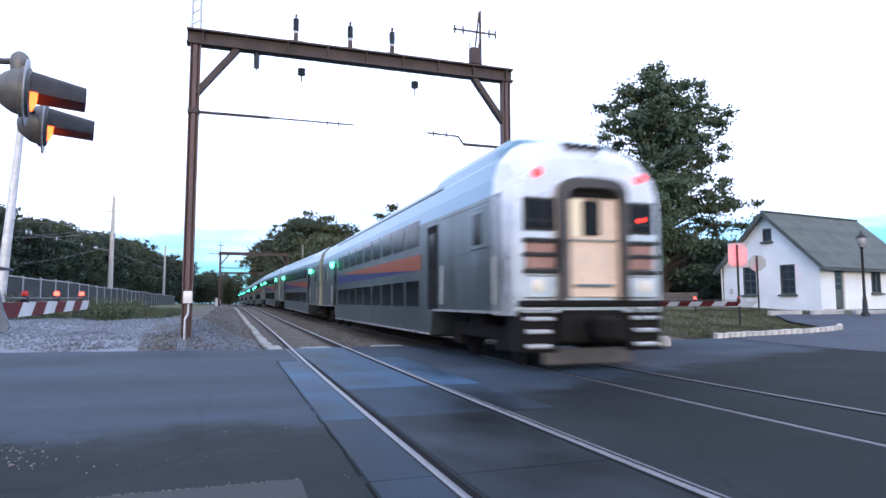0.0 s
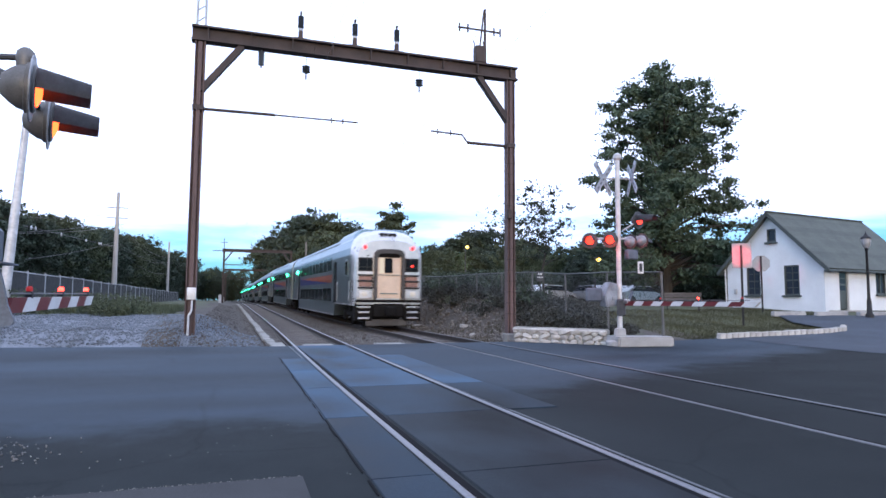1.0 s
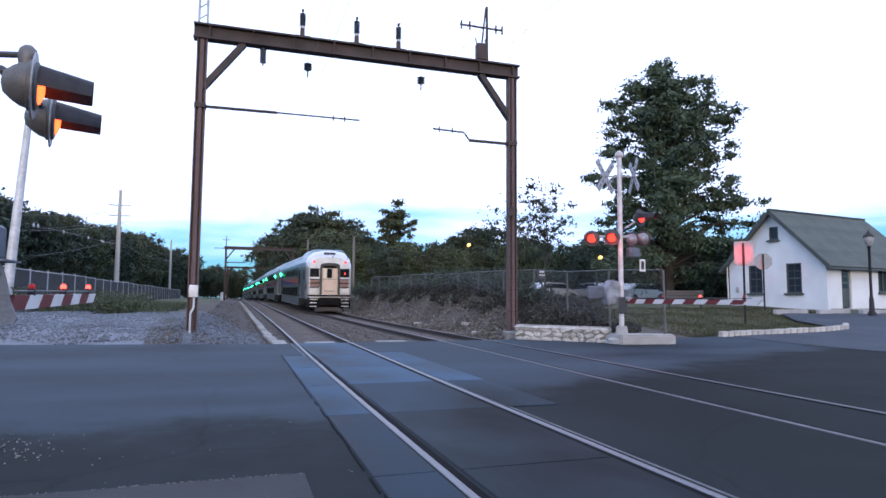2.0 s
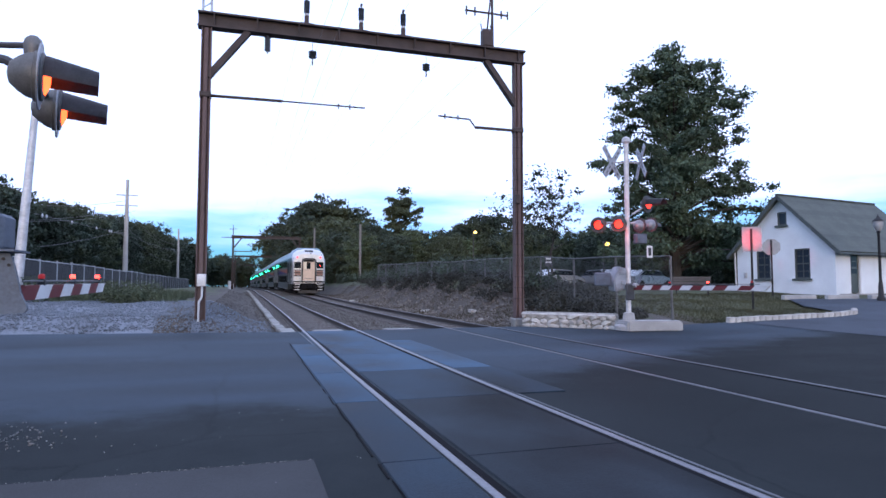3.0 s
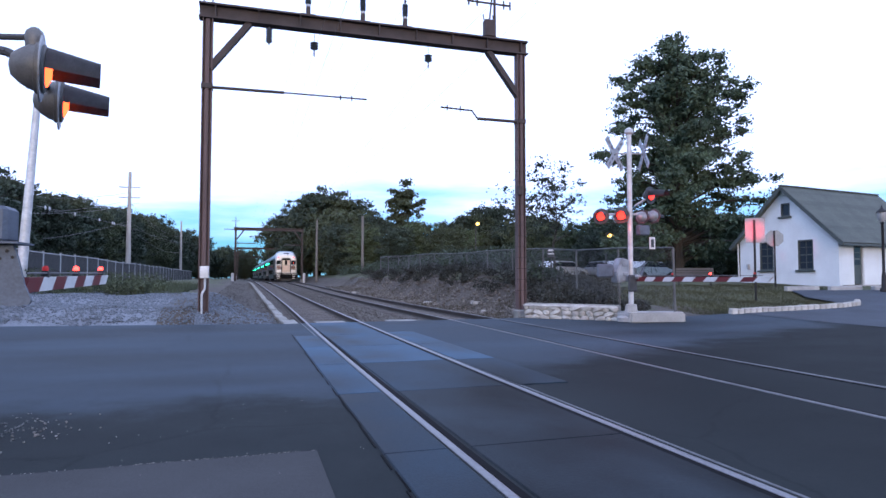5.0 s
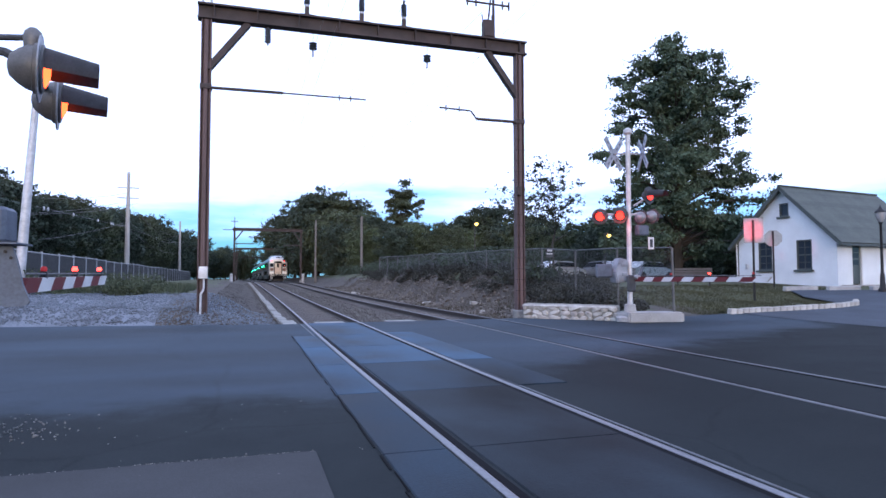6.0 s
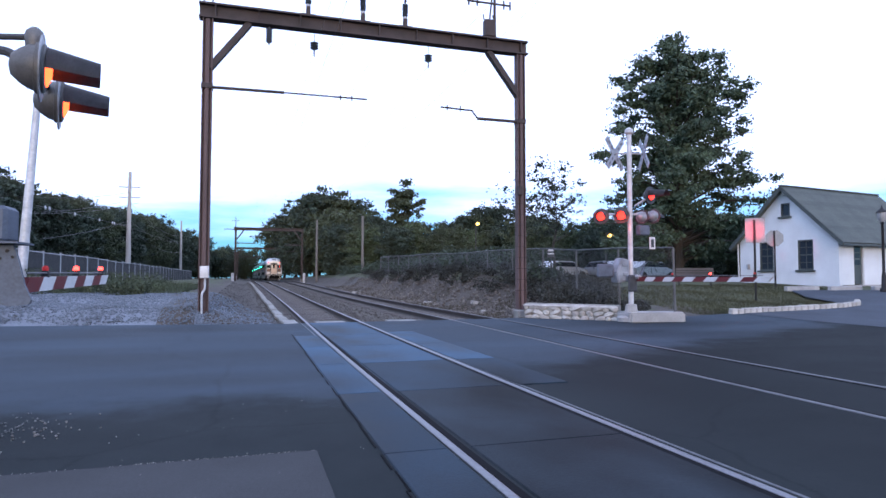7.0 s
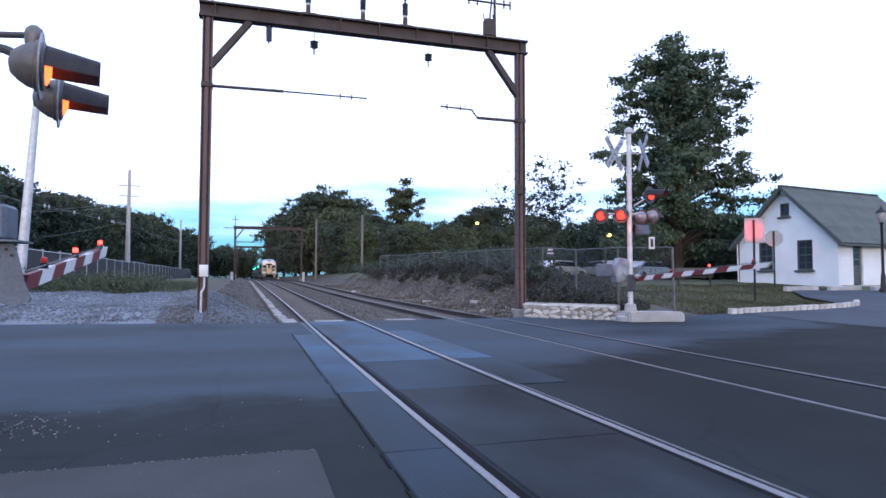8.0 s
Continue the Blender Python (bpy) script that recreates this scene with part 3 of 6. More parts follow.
def make_crossing():
    """The panels that fill the road between and beside the rails."""
    bands = [(0.96, 1.455, 14.3), (1.64, 2.97, 18.3), (3.155, 3.82, 14.75)]
    cuts = [-3.0, -0.55, 1.9, 4.55, 7.0, 9.45, 11.9, 14.35, 16.8, 18.3]
    c = thing("crossing_surface", pose(0, 0, 0), "blue-grey crossing panels between the rails of the near track", "crossing", kind="structure")
    for x0, x1, end in bands:
        for a, b in zip(cuts, cuts[1:]):
            b = min(b, end)
            if b - a < 0.2 or (x0 > 3 and a < 6.9):
                continue
            bm = box(bm_new(), ((x0 + x1) / 2, (a + b) / 2, -0.04), (x1 - x0 - 0.008, b - a - 0.005, 0.104), bevel=0.008)
            # tone steps down towards the near end, following the painted sheen
            part("panel", bm, M["panel"] if a >= (6.9 if x0 < 1 else 9.4) else M["panel_side"] if x0 < 1 else M["panel_mid"] if a >= 6.9 else M["panel_dark"], c)
    # flangeways: dark slots along each rail of both tracks, following the rails
    def flangeway(centre, side, inset, width, top):
        bm = bm_new()
        ys = [-20.0] + [float(v) for v in np.arange(0, ROAD_FAR + 0.1, 1.5)]
        rings = []
        for y in ys:
            x = float(line_x(centre, y)) + side * (HALF_GAUGE - inset)
            rings.append([bm.verts.new((x + dx, y, z)) for dx, z in ((-width / 2, -0.045), (width / 2, -0.045), (width / 2, top), (-width / 2, top))])
        for r0, r1 in zip(rings, rings[1:]):
            for q in range(4):
                bm.faces.new((r0[q], r1[q], r1[(q + 1) % 4], r0[(q + 1) % 4]))
        return bm
    for side in (-1, 1):
        part("flangeway", flangeway(TRACK_1, side, 0.070, 0.062, 0.005), M["seam"], c, "dark gap beside the rail")
        part("flangeway", flangeway(TRACK_2, side, 0.068, 0.060, 0.007), M["seam"], c, "dark gap beside the rail")
    # worn steel edging on the outer side of each near rail
    for side in (-1, 1):
        bm = bm_new()
        x = TRACK_1 + side * (HALF_GAUGE + 0.082)
        box(bm, (x, (ROAD_FAR - 14) / 2, -0.02), (0.034, ROAD_FAR + 14, 0.05), bevel=0.008)
        part("edge_strip", bm, M["edge_steel"], c, "worn grey steel edging along the rail")
    # ragged tar joint where the panels meet the asphalt
    rng = random.Random(14)
    y = -6.0
    while y < 14.2:
        length = rng.uniform(0.25, 0.8)
        bm = box(bm_new(), (0.948 + rng.uniform(-0.012, 0.006), y + length / 2, -0.02), (rng.uniform(0.006, 0.015), length, 0.056), Matrix.Rotation(rng.uniform(-0.025, 0.025), 3, 'Z'))
        part("tar_joint", bm, M["seam"], c)
        y += length + (rng.uniform(0.0, 0.35) if rng.random() < 0.5 else 0)
    # pale concrete ends of the crossing and the long pale cable cover beside the near rail
    for k, (x, w, l) in enumerate(((1.18, 0.42, 1.7), (2.35, 0.9, 0.7), (4.55, 0.9, 0.9))):
        bm = box(bm_new(), (x, ROAD_FAR + 0.12 + l / 2, -0.06), (w, l, 0.1), bevel=0.02)
        part("end_ramp", bm, M["concrete_old"], c, "pale worn concrete end ramp")
    trough = thing("cable_trough", pose(0, 0, 0), "pale concrete cable trough covers beside the near rail", "cable trough", kind="structure")
    bm = box(bm_new(), (0, 0, 0), (0.28, 1.18, 0.1), bevel=0.015)
    me = mesh_of("cover", bm, M["concrete_old"])
    y = ROAD_FAR + 2.5
    rng = random.Random(5)
    while y < 95:
        o = new("cover", me)
        o.parent = trough
        o.matrix_basis = pose(1.14 + float(bend(y)) + rng.uniform(-0.03, 0.03), y, float(rise(y)) - 0.1 + rng.uniform(-0.015, 0.015), 0, 0, 0.9 + rng.uniform(-1, 1))
        y += 1.21


def make_stones():
    rng = np.random.default_rng(7)
    # ballast along the line
    n = 26000
    y = ROAD_FAR + 0.3 + 75 * rng.random(n) ** 1.9
    u = rng.uniform(0.2, 8.6, n)
    x = u + bend(y)
    z = rise(y) - 0.215 + rng.uniform(-0.02, 0.03, n) + np.where((np.abs(u - 4.3) < 0.7), 0.05, 0)
    scatter("ballast", x, y, z, 0.03, 0.065, M["ballast_stone"], "brown-grey crushed stone ballast between the ties", rng)
    # clean blue-grey gravel heap beside the road
    n = 22000
    x = rng.uniform(-13, 0.9, n)
    y = ROAD_FAR + 0.05 + np.clip(1 - x, 0, 30) * 0.17 + 10 * rng.random(n) ** 1.4
    z = ground_z(x, y) + rng.uniform(-0.01, 0.018, n)
    scatter("gravel_heap", x, y, z, 0.02, 0.048, M["gravel_stone"], "loose blue-grey gravel heaped beside the road", rng)
    # dirt and spoil between the near column and the line
    n = 5000
    y = 19.2 + 60 * rng.random(n) ** 1.6
    u = rng.uniform(-1.2, 1.0, n)
    x = u + bend(y)
    scatter("trackside_rubble", x, y, ground_z(x, y) + rng.uniform(-0.02, 0.02, n), 0.015, 0.055, M["ballast_stone"], "brown rubble and dirt beside the near track", rng)
    # rubble on the bank
    n = 4200
    y = 18.8 + 45 * rng.random(n) ** 1.5
    x = rng.uniform(8.0, 11.4, n) + bend(y)
    z = ground_z(x, y) + rng.uniform(-0.02, 0.05, n)
    scatter("bank_rubble", x, y, z, 0.03, 0.13, M["bank_stone"], "stones lying on the dirt bank", rng)


# ---- catenary portal ----
def insulator(bm, a, b, r=0.075, discs=6):
    a, b = Vector(a), Vector(b)
    d = b - a
    m = Matrix.Translation(a) @ d.to_track_quat('Z', 'Y').to_matrix().to_4x4()
    prof, L = [(0.02, 0)], d.length
    for i in range(discs):
        z = L * (0.1 + 0.8 * i / discs)
        prof += [(0.03, z), (r, z + 0.02), (r * 0.8, z + L * 0.8 / discs * 0.55), (0.03, z + L * 0.8 / discs * 0.8)]
    prof += [(0.02, L)]
    return lathe(bm, prof, 10, m)


def make_portal(y0, left, right, left_z, right_z, top, near=True):
    b = 0.0
    g = thing("catenary_portal", pose(0, y0, 0), "rusty brown steel portal holding the overhead wires over both tracks", "catenary portal", "catenary portals")
    for x, z in ((left, left_z), (right, right_z)):
        bm = bm_new()
        # an H column with flanges, and batten plates
        for s in (-1, 1):
            box(bm, (x + s * 0.125, 0, (top - 0.45 + z) / 2), (0.03, 0.26, top - 0.45 - z))
        box(bm, (x, 0, (top - 0.45 + z) / 2), (0.22, 0.03, top - 0.45 - z))
        if near:
            box(bm, (x, -0.128, (top - 0.45 + z) / 2), (0.11, 0.02, top - 0.5 - z))
        # Far columns get a darker colour that paints them as silhouettes against the sky.
        part("column", bm, M["rust_paint"] if near else M["rust_dark"], g, "rusty brown column with flaking paint")
        bm = box(bm_new(), (x, 0, z - 0.16), (0.4, 0.4, 0.44), bevel=0.04)
        part("footing", bm, M["concrete_old"], g, "worn concrete footing")
    bm = bm_new()
    L = right - left + 0.5
    cx = (left + right) / 2
    for s in (-1, 1):
        box(bm, (cx, 0, top - 0.22 + s * 0.2), (L, 0.34, 0.05))
    box(bm, (cx, 0, top - 0.22), (L - 0.02, 0.05, 0.38))
    if near:
        for k in range(9):
            box(bm, (left + 0.2 + k * (L - 0.7) / 8, -0.09, top - 0.22), (0.03, 0.14, 0.36))
    part("crossbeam", bm, M["rust_dark"], g, "dark rusted riveted crossbeam")
    for x, s in ((left, 1), (right, -1)):
        bm = bm_new()
        beam_between(bm, (x + s * 1.15, 0, top - 0.44), (x + s * 0.05, 0, top - 1.9), 0.23, 0.17)
        part("knee_brace", bm, M["rust_dark"], g, "dark diagonal knee brace")
    return g


def make_near_portal():
    Y, L, R, T = 19.0, -1.25, 8.62, 9.28
    g = make_portal(Y, L, R, 0.2, 0.2, T)
    g.matrix_basis = pose(0, 20.0, -0.068) @ Matrix.Diagonal((1.0526, 1.0526, 1.0526, 1))
    for x in (1.6, 3.28, 4.64):
        ins = part("post_insulator", insulator(bm_new(), (x, 0, T + 0.34), (x, 0, T + 0.84), 0.098, 7), M["insulator"], g, "grey porcelain post insulator", True)
        part("pedestal", box(bm_new(), (x, 0, T + 0.15), (0.13, 0.13, 0.3), bevel=0.015), M["rust_dark"], ins)
        part("pedestal_cap", rod_between(bm_new(), (x, 0, T + 0.3), (x, 0, T + 0.36), 0.07), M["steel_grey"], ins)
        part("base_plate", box(bm_new(), (x, 0, T + 0.02), (0.44, 0.24, 0.05), bevel=0.01), M["rust_dark"], ins)
        part("clamp", box(bm_new(), (x, 0, T + 0.87), (0.06, 0.1, 0.07)), M["rust_dark"], ins)
    part("hanging_insulator", insulator(bm_new(), (0.46, 0, T - 0.46), (0.46, 0, T - 1.02), 0.105, 6), M["insulator"], g, "hanging porcelain insulator", True)
    for x in (1.79, 5.41):
        bm = bm_new()
        rod_between(bm, (x, 0, 8.82), (x, 0, 8.5), 0.008)
        h = part("hanger", bm, M["rust_dark"], g)
        part("hanger_foot", rod_between(bm_new(), (x, 0, 8.24), (x, 0, 8.06), 0.02), M["rust_dark"], h)
        part("disc_insulator", insulator(bm_new(), (x, 0, 8.52), (x, 0, 8.22), 0.135, 3), M["insulator_dark"], h, "dark disc insulator", True)
    # steady arms
    bm = bm_new()
    rod_between(bm, (L + 0.1, 0, 6.84), (0.9, 0, 6.86), 0.045)
    rod_between(bm, (0.9, 0, 6.86), (3.42, 0, 6.87), 0.024)
    for x in (2.6, 2.95):
        rod_between(bm, (x, 0, 6.94), (x, 0, 6.78), 0.02)
    part("steady_arm", bm, M["rust_dark"], g, "long thin steady arm")
    bm = bm_new()
    rod_between(bm, (R - 0.1, 0, 6.55), (7.1, 0, 6.55), 0.05)
    rod_between(bm, (7.1, 0, 6.55), (6.9, 0, 6.8), 0.028)
    rod_between(bm, (6.9, 0, 6.8), (5.83, 0, 6.83), 0.028)
    for x in (6.05, 6.5):
        rod_between(bm, (x, 0, 6.92), (x, 0, 6.74), 0.02)
    part("steady_arm", bm, M["rust_dark"], g, "cranked steady arm")
    for x, z in ((L, 6.84), (R, 6.55)):
        bm = box(bm_new(), (x, 0, z), (0.32, 0.32, 0.16), bevel=0.02)
        part("bracket", bm, M["rust_dark"], g)
    # pole top over the far column with crossarms and a switch box
    bm = bm_new()
    rod_between(bm, (7.72, 0, T), (7.72, 0, T + 1.95), 0.055, 0.04)
    rod_between(bm, (7.5, 0, T + 0.3), (7.68, 0, T + 1.9), 0.03)
    rod_between(bm, (7.45, 0, T), (7.5, 0, T + 0.5), 0.03)
    rod_between(bm, (6.75, 0, T + 1.2), (8.3, 0, T + 1.2), 0.035)
    for x in (6.8, 7.1, 8.05, 8.28):
        rod_between(bm, (x, 0, T + 1.06), (x, 0, T + 1.34), 0.03)
    top = part("mast_top", bm, M["rust_dark"], g, "dark steel pole top with a crossarm")
    bm = box(bm_new(), (7.5, -0.05, T + 0.3), (0.36, 0.28, 0.58), bevel=0.03)
    for x in (7.33, 7.67):
        rod_between(bm, (x, -0.05, T + 0.55), (x - 0.04, -0.05, T + 0.78), 0.02)
    part("switch_box", bm, M["rust_dark"], top)
    # pale lattice mast over the other column
    bm = bm_new()
    for s in (-1, 1):
        rod_between(bm, (L + s * 0.12, 0, T), (L + s * 0.1, 0, T + 2.2), 0.035)
    for k in range(6):
        z = T + 0.15 + k * 0.34
        rod_between(bm, (L - 0.12, 0, z), (L + 0.12, 0, z + 0.2), 0.02)
    part("lattice_mast", bm, M["steel_grey"], g, "pale galvanised lattice mast")
    # meter box and conduit on the near column
    bm = box(bm_new(), (-1.22, -0.24, 1.47), (0.24, 0.16, 0.34), bevel=0.015)
    mb = part("meter_box", bm, M["mast_white"], g, "light grey metal meter box")
    bm = rod_between(bm_new(), (-1.2, -0.24, 1.3), (-1.2, -0.24, 1.0), 0.03)
    rod_between(bm, (-1.2, -0.24, 1.0), (-1.28, -0.24, 0.86), 0.03)
    rod_between(bm, (-1.28, -0.24, 0.86), (-1.28, -0.24, 0.3), 0.03)
    part("conduit", bm, M["mast_white"], mb, "white conduit pipe")
    for k in range(16):
        z = 0.9 + k * 0.36
        part("step_bolt", rod_between(bm_new(), (R - 0.2, -0.12, z), (R + 0.14, -0.14, z), 0.012, seg=5), M["rust_dark"], g)
    bm = box(bm_new(), (R - 0.1, -0.2, 4.2), (0.16, 0.14, 0.3), bevel=0.01)
    part("small_box", bm, M["rust_dark"], g)


def make_far_portals():
    for y, top in ((97, 9.0), (160, 9.2), (225, 9.4)):
        b, z = float(bend(y)), float(rise(y))
        g = make_portal(y, -1.15 + b * 0.8, 8.6 + b * 0.9, z, z + 0.3, z + 8.05, False)
        L = -1.15 + b * 0.8
        bm = rod_between(bm_new(), (L, 0, z + 8.0), (L, 0, z + 9.6), 0.06, 0.04)
        rod_between(bm, (L - 0.5, 0, z + 9.0), (L + 0.5, 0, z + 9.0), 0.04)
        part("mast_top", bm, M["rust_dark"], g)
        part("side_arm", rod_between(bm_new(), (L - 1.6, 0, z + 7.75), (L, 0, z + 7.75), 0.05), M["rust_dark"], g)
        part("steady_arm", rod_between(bm_new(), (L, 0, z + 5.7), (L + 2.8, 0, z + 5.7), 0.06), M["rust_dark"], g)
        part("steady_arm", rod_between(bm_new(), (8.6 + b * 0.9, 0, z + 5.5), (6.0 + b * 0.9, 0, z + 5.5), 0.06), M["rust_dark"], g)
        for x in (L - 0.35, 8.9 + b * 0.9):
            part("marker_post", rod_between(bm_new(), (x, -0.7, z - 0.2), (x, -0.7, z + 1.25), 0.2), M["mast_white"], g, "pale post at the column's foot")


def make_wires():
    bm = bm_new()
    for cx, top in ((TRACK_1 - 0.42, 8.41), (TRACK_2 - 0.68, 8.41)):
        ys = [-40, 20, 97, 160, 225]
        for a, b in zip(ys, ys[1:]):
            for k in range(6):
                p, q = a + (b - a) * k / 6, a + (b - a) * (k + 1) / 6
                za = top - 0.9 * 4 * (k / 6) * (1 - k / 6) + float(rise(p)) * 0.6
                zb = top - 0.9 * 4 * ((k + 1) / 6) * (1 - (k + 1) / 6) + float(rise(q)) * 0.6
                rod_between(bm, (cx + float(bend(p)), p, za), (cx + float(bend(q)), q, zb), 0.0035, seg=4)
                rod_between(bm, (cx + float(bend(p)), p, 7.05 + float(rise(p)) * 0.6), (cx + float(bend(q)), q, 7.05 + float(rise(q)) * 0.6), 0.0035, seg=4)
    solid("overhead_wire", bm, M["cable"], "thin overhead contact and messenger wires above the tracks", "overhead wire", kind="structure")
    bm = bm_new()
    for x, z in ((1.684, 10.55), (3.453, 10.55), (4.884, 10.55)):
        rod_between(bm, (x, -50, z + 0.2), (x, 20, z), 0.0035, seg=4)
        rod_between(bm, (x, 20, z), (x - 1.2, 97, z - 0.2), 0.0035, seg=4)
    solid("feeder_wire", bm, M["cable"], "thin feeder wires on top of the portal", "overhead wire", kind="structure")


# ---- the train ----
CAR_LEN, CAR_GAP, HALF_W = 25.6, 0.5, 1.6
SHELL = [(1.6, 1.0), (1.6, 2.2), (1.6, 3.3), (1.575, 3.62), (1.47, 3.98), (1.2, 4.28), (0.95, 4.4), (0.45, 4.48), (0.0, 4.5)]
SHELL_FULL = SHELL + [(-x, z) for x, z in reversed(SHELL[:-1])]


def loft(bm, rings, close=True):
    vs = [[bm.verts.new(p) for p in r] for r in rings]
    n = len(vs[0])
    for a, b in zip(vs, vs[1:]):
        for i in range(n if close else n - 1):
            bm.faces.new((a[i], b[i], b[(i + 1) % n], a[(i + 1) % n]))
    if close:
        bm.faces.new(vs[0])
        bm.faces.new(list(reversed(vs[-1])))
    return bm


def window_unit(car, name, y0, y1, z0, z1, side):
    x = side * (HALF_W + 0.002)
    bm = box(bm_new(), (x, (y0 + y1) / 2, (z0 + z1) / 2), (0.02, y1 - y0, z1 - z0), bevel=0.006)
    return part(name, bm, M["train_glass"], car)


def curved_window(car, y0, y1, side):
    """An upper-deck pane that follows the side up into the curve of the roof."""
    bm = bm_new()
    prof = [(1.612, 2.74), (1.612, 3.3), (1.602, 3.44), (1.53, 3.44), (1.5, 3.3), (1.5, 2.74)]
    loft(bm, [[(side * x, y, z) for x, z in prof] for y in (y0, y1)], True)
    bmesh.ops.recalc_face_normals(bm, faces=bm.faces[:])
    return part("window", bm, M["train_glass"], car)


def make_car(cab):
    label = "stainless double-deck commuter car with dark windows, orange-blue stripe"
    car = thing("cab_car" if cab else "passenger_car", pose(0, 0, 0), label + (", cab end" if cab else ""), "train car", "cars of the train")
    L = CAR_LEN
    # body: low floor between the trucks, higher over them
    bm = bm_new()
    side_pts = [(0.5, 1.02), (4.75, 1.02), (5.0, 0.42), (L - 5.0, 0.42), (L - 4.75, 1.02), (L - 0.1, 1.02), (L - 0.1, 3.3), (0.5, 3.3)]
    prism(bm, side_pts, -HALF_W, HALF_W, axis=0)
    part("body", bm, M["steel_train"], car, "brushed stainless steel side with faint streaks")
    # roof shell, with a raised middle and a step at each end
    bm = bm_new()
    up = [p for p in SHELL_FULL if p[1] >= 3.29]
    loft(bm, [[(x, y, z) for x, z in up] for y in (0.9, 5.6)] + [[(x, y, z) for x, z in up] for y in (5.7, L - 0.1)], True)
    roof = part("roof", bm, M["train_roof"], car, "pale blue-grey chamfered roof")
    for s in (-1, 1):
        bm = box(bm_new(), (s * 1.42, L / 2, 4.06), (0.05, L - 9, 0.05))
        part("gutter", bm, M["steel_train"], roof)
        bm = box(bm_new(), (s * 0.6, 3.1, 4.46), (0.5, 3.2, 0.08), bevel=0.03)
        part("roof_unit", bm, M["train_roof"], roof)
        # corrugated fluting and sill line
        bm = bm_new()
        for z in (0.52, 0.66, 0.8, 1.0, 1.95, 2.68):
            box(bm, (s * (HALF_W + 0.004), L / 2, z), (0.014, L - 10.4, 0.025))
        part("side_bead", bm, M["steel_train"], car)
        # colour stripe: an orange wedge over a blue one
        y0, y1, za, zb = 5.75, L - 5.6, 2.08, 2.52
        x = s * (HALF_W + 0.007)
        bm = bm_new()
        bm.faces.new([bm.verts.new((x, *p)) for p in ((y0, za), (y1, zb), (y0, zb))])
        bmesh.ops.solidify(bm, geom=bm.faces[:], thickness=0.004)
        part("orange_stripe", bm, M["stripe_orange"], car, "orange wedge of the side stripe")
        bm = bm_new()
        bm.faces.new([bm.verts.new((x, *p)) for p in ((y0, za), (y1, za), (y1, zb))])
        bmesh.ops.solidify(bm, geom=bm.faces[:], thickness=0.004)
        part("blue_stripe", bm, M["stripe_blue"], car, "dark blue wedge of the side stripe")
        # window rows
        n, a, b = 9, 5.85, L - 5.7
        pitch = (b - a) / n
        for k in range(n):
            y = a + k * pitch
            curved_window(car, y + 0.12, y + pitch - 0.12, s)
            window_unit(car, "window", y + 0.10, y + pitch - 0.10, 1.12, 1.82, s)
        for y in (4.35, L - 5.15):
            # No recess is cut: the door's black includes the shade that would lie there.
            bm = box(bm_new(), (s * (HALF_W - 0.03), y + 0.4, 2.1), (0.09, 0.84, 2.1), bevel=0.02)
            d = part("side_door", bm, M["train_dark"], car, "side door, black for its glass and its shaded recess")
            bm = box(bm_new(), (s * (HALF_W + 0.012), y + 0.4, 2.55), (0.02, 0.45, 0.8), bevel=0.01)
            part("door_glass", bm, M["train_glass"], d)
        for y in (1.35, L - 2.0):
            bm = box(bm_new(), (s * (HALF_W + 0.004), y + 0.32, 2.72), (0.03, 0.78, 0.82), bevel=0.02)
            f = part("end_window", bm, M["steel_train"], car)
            bm = box(bm_new(), (s * (HALF_W + 0.014), y + 0.32, 2.72), (0.03, 0.5, 0.66), bevel=0.02)
            part("pane", bm, M["train_glass"], f)
        for y in ((L - 4.0,) if cab else (3.9, L - 4.0)):
            bm = box(bm_new(), (s * (HALF_W + 0.05), y, 3.1), (0.14, 0.34, 0.26), bevel=0.02)
            part("door_light", bm, M["green_light"], car, "lit green door indicator light")
        # ribs and a bright sill on the raised ends, with step edges below the doors
        for ya, yb in ((1.0, 4.2), (L - 4.2, L - 0.4)):
            for z in (1.28, 1.62, 1.95, 2.28, 3.22):
                part("end_rib", box(bm_new(), (s * (HALF_W + 0.004), (ya + yb) / 2, z), (0.014, yb - ya, 0.022)), M["steel_train"], car)
        for ya, yb, z in ((0.6, 4.7, 1.05), (5.05, L - 5.05, 0.45), (L - 4.7, L - 0.2, 1.05)):
            part("side_sill", box(bm_new(), (s * (HALF_W + 0.006), (ya + yb) / 2, z), (0.02, yb - ya, 0.05)), M["train_white"], car, "bright worn sill along the lower edge")
        for y in (0.75, 3.9, L - 4.1):
            part("grab_iron", rod_between(bm_new(), (s * (HALF_W + 0.05), y, 1.2), (s * (HALF_W + 0.05), y, 2.1), 0.018, seg=6), M["train_white"], car)
    # trucks
    for y in (2.7, L - 2.7):
        bm = bm_new()
        for s in (-1, 1):
            box(bm, (s * 1.12, y, 0.62), (0.16, 3.3, 0.3), bevel=0.04)
            box(bm, (s * 1.12, y, 0.85), (0.26, 0.8, 0.3), bevel=0.04)
            for dy in (-1.3, 1.3):
                box(bm, (s * 1.14, y + dy, 0.45), (0.2, 0.42, 0.36), bevel=0.03)
        box(bm, (0, y, 0.75), (2.3, 0.9, 0.3))
        tr = part("truck", bm, M["train_dark"], car, "sooty black wheel truck")
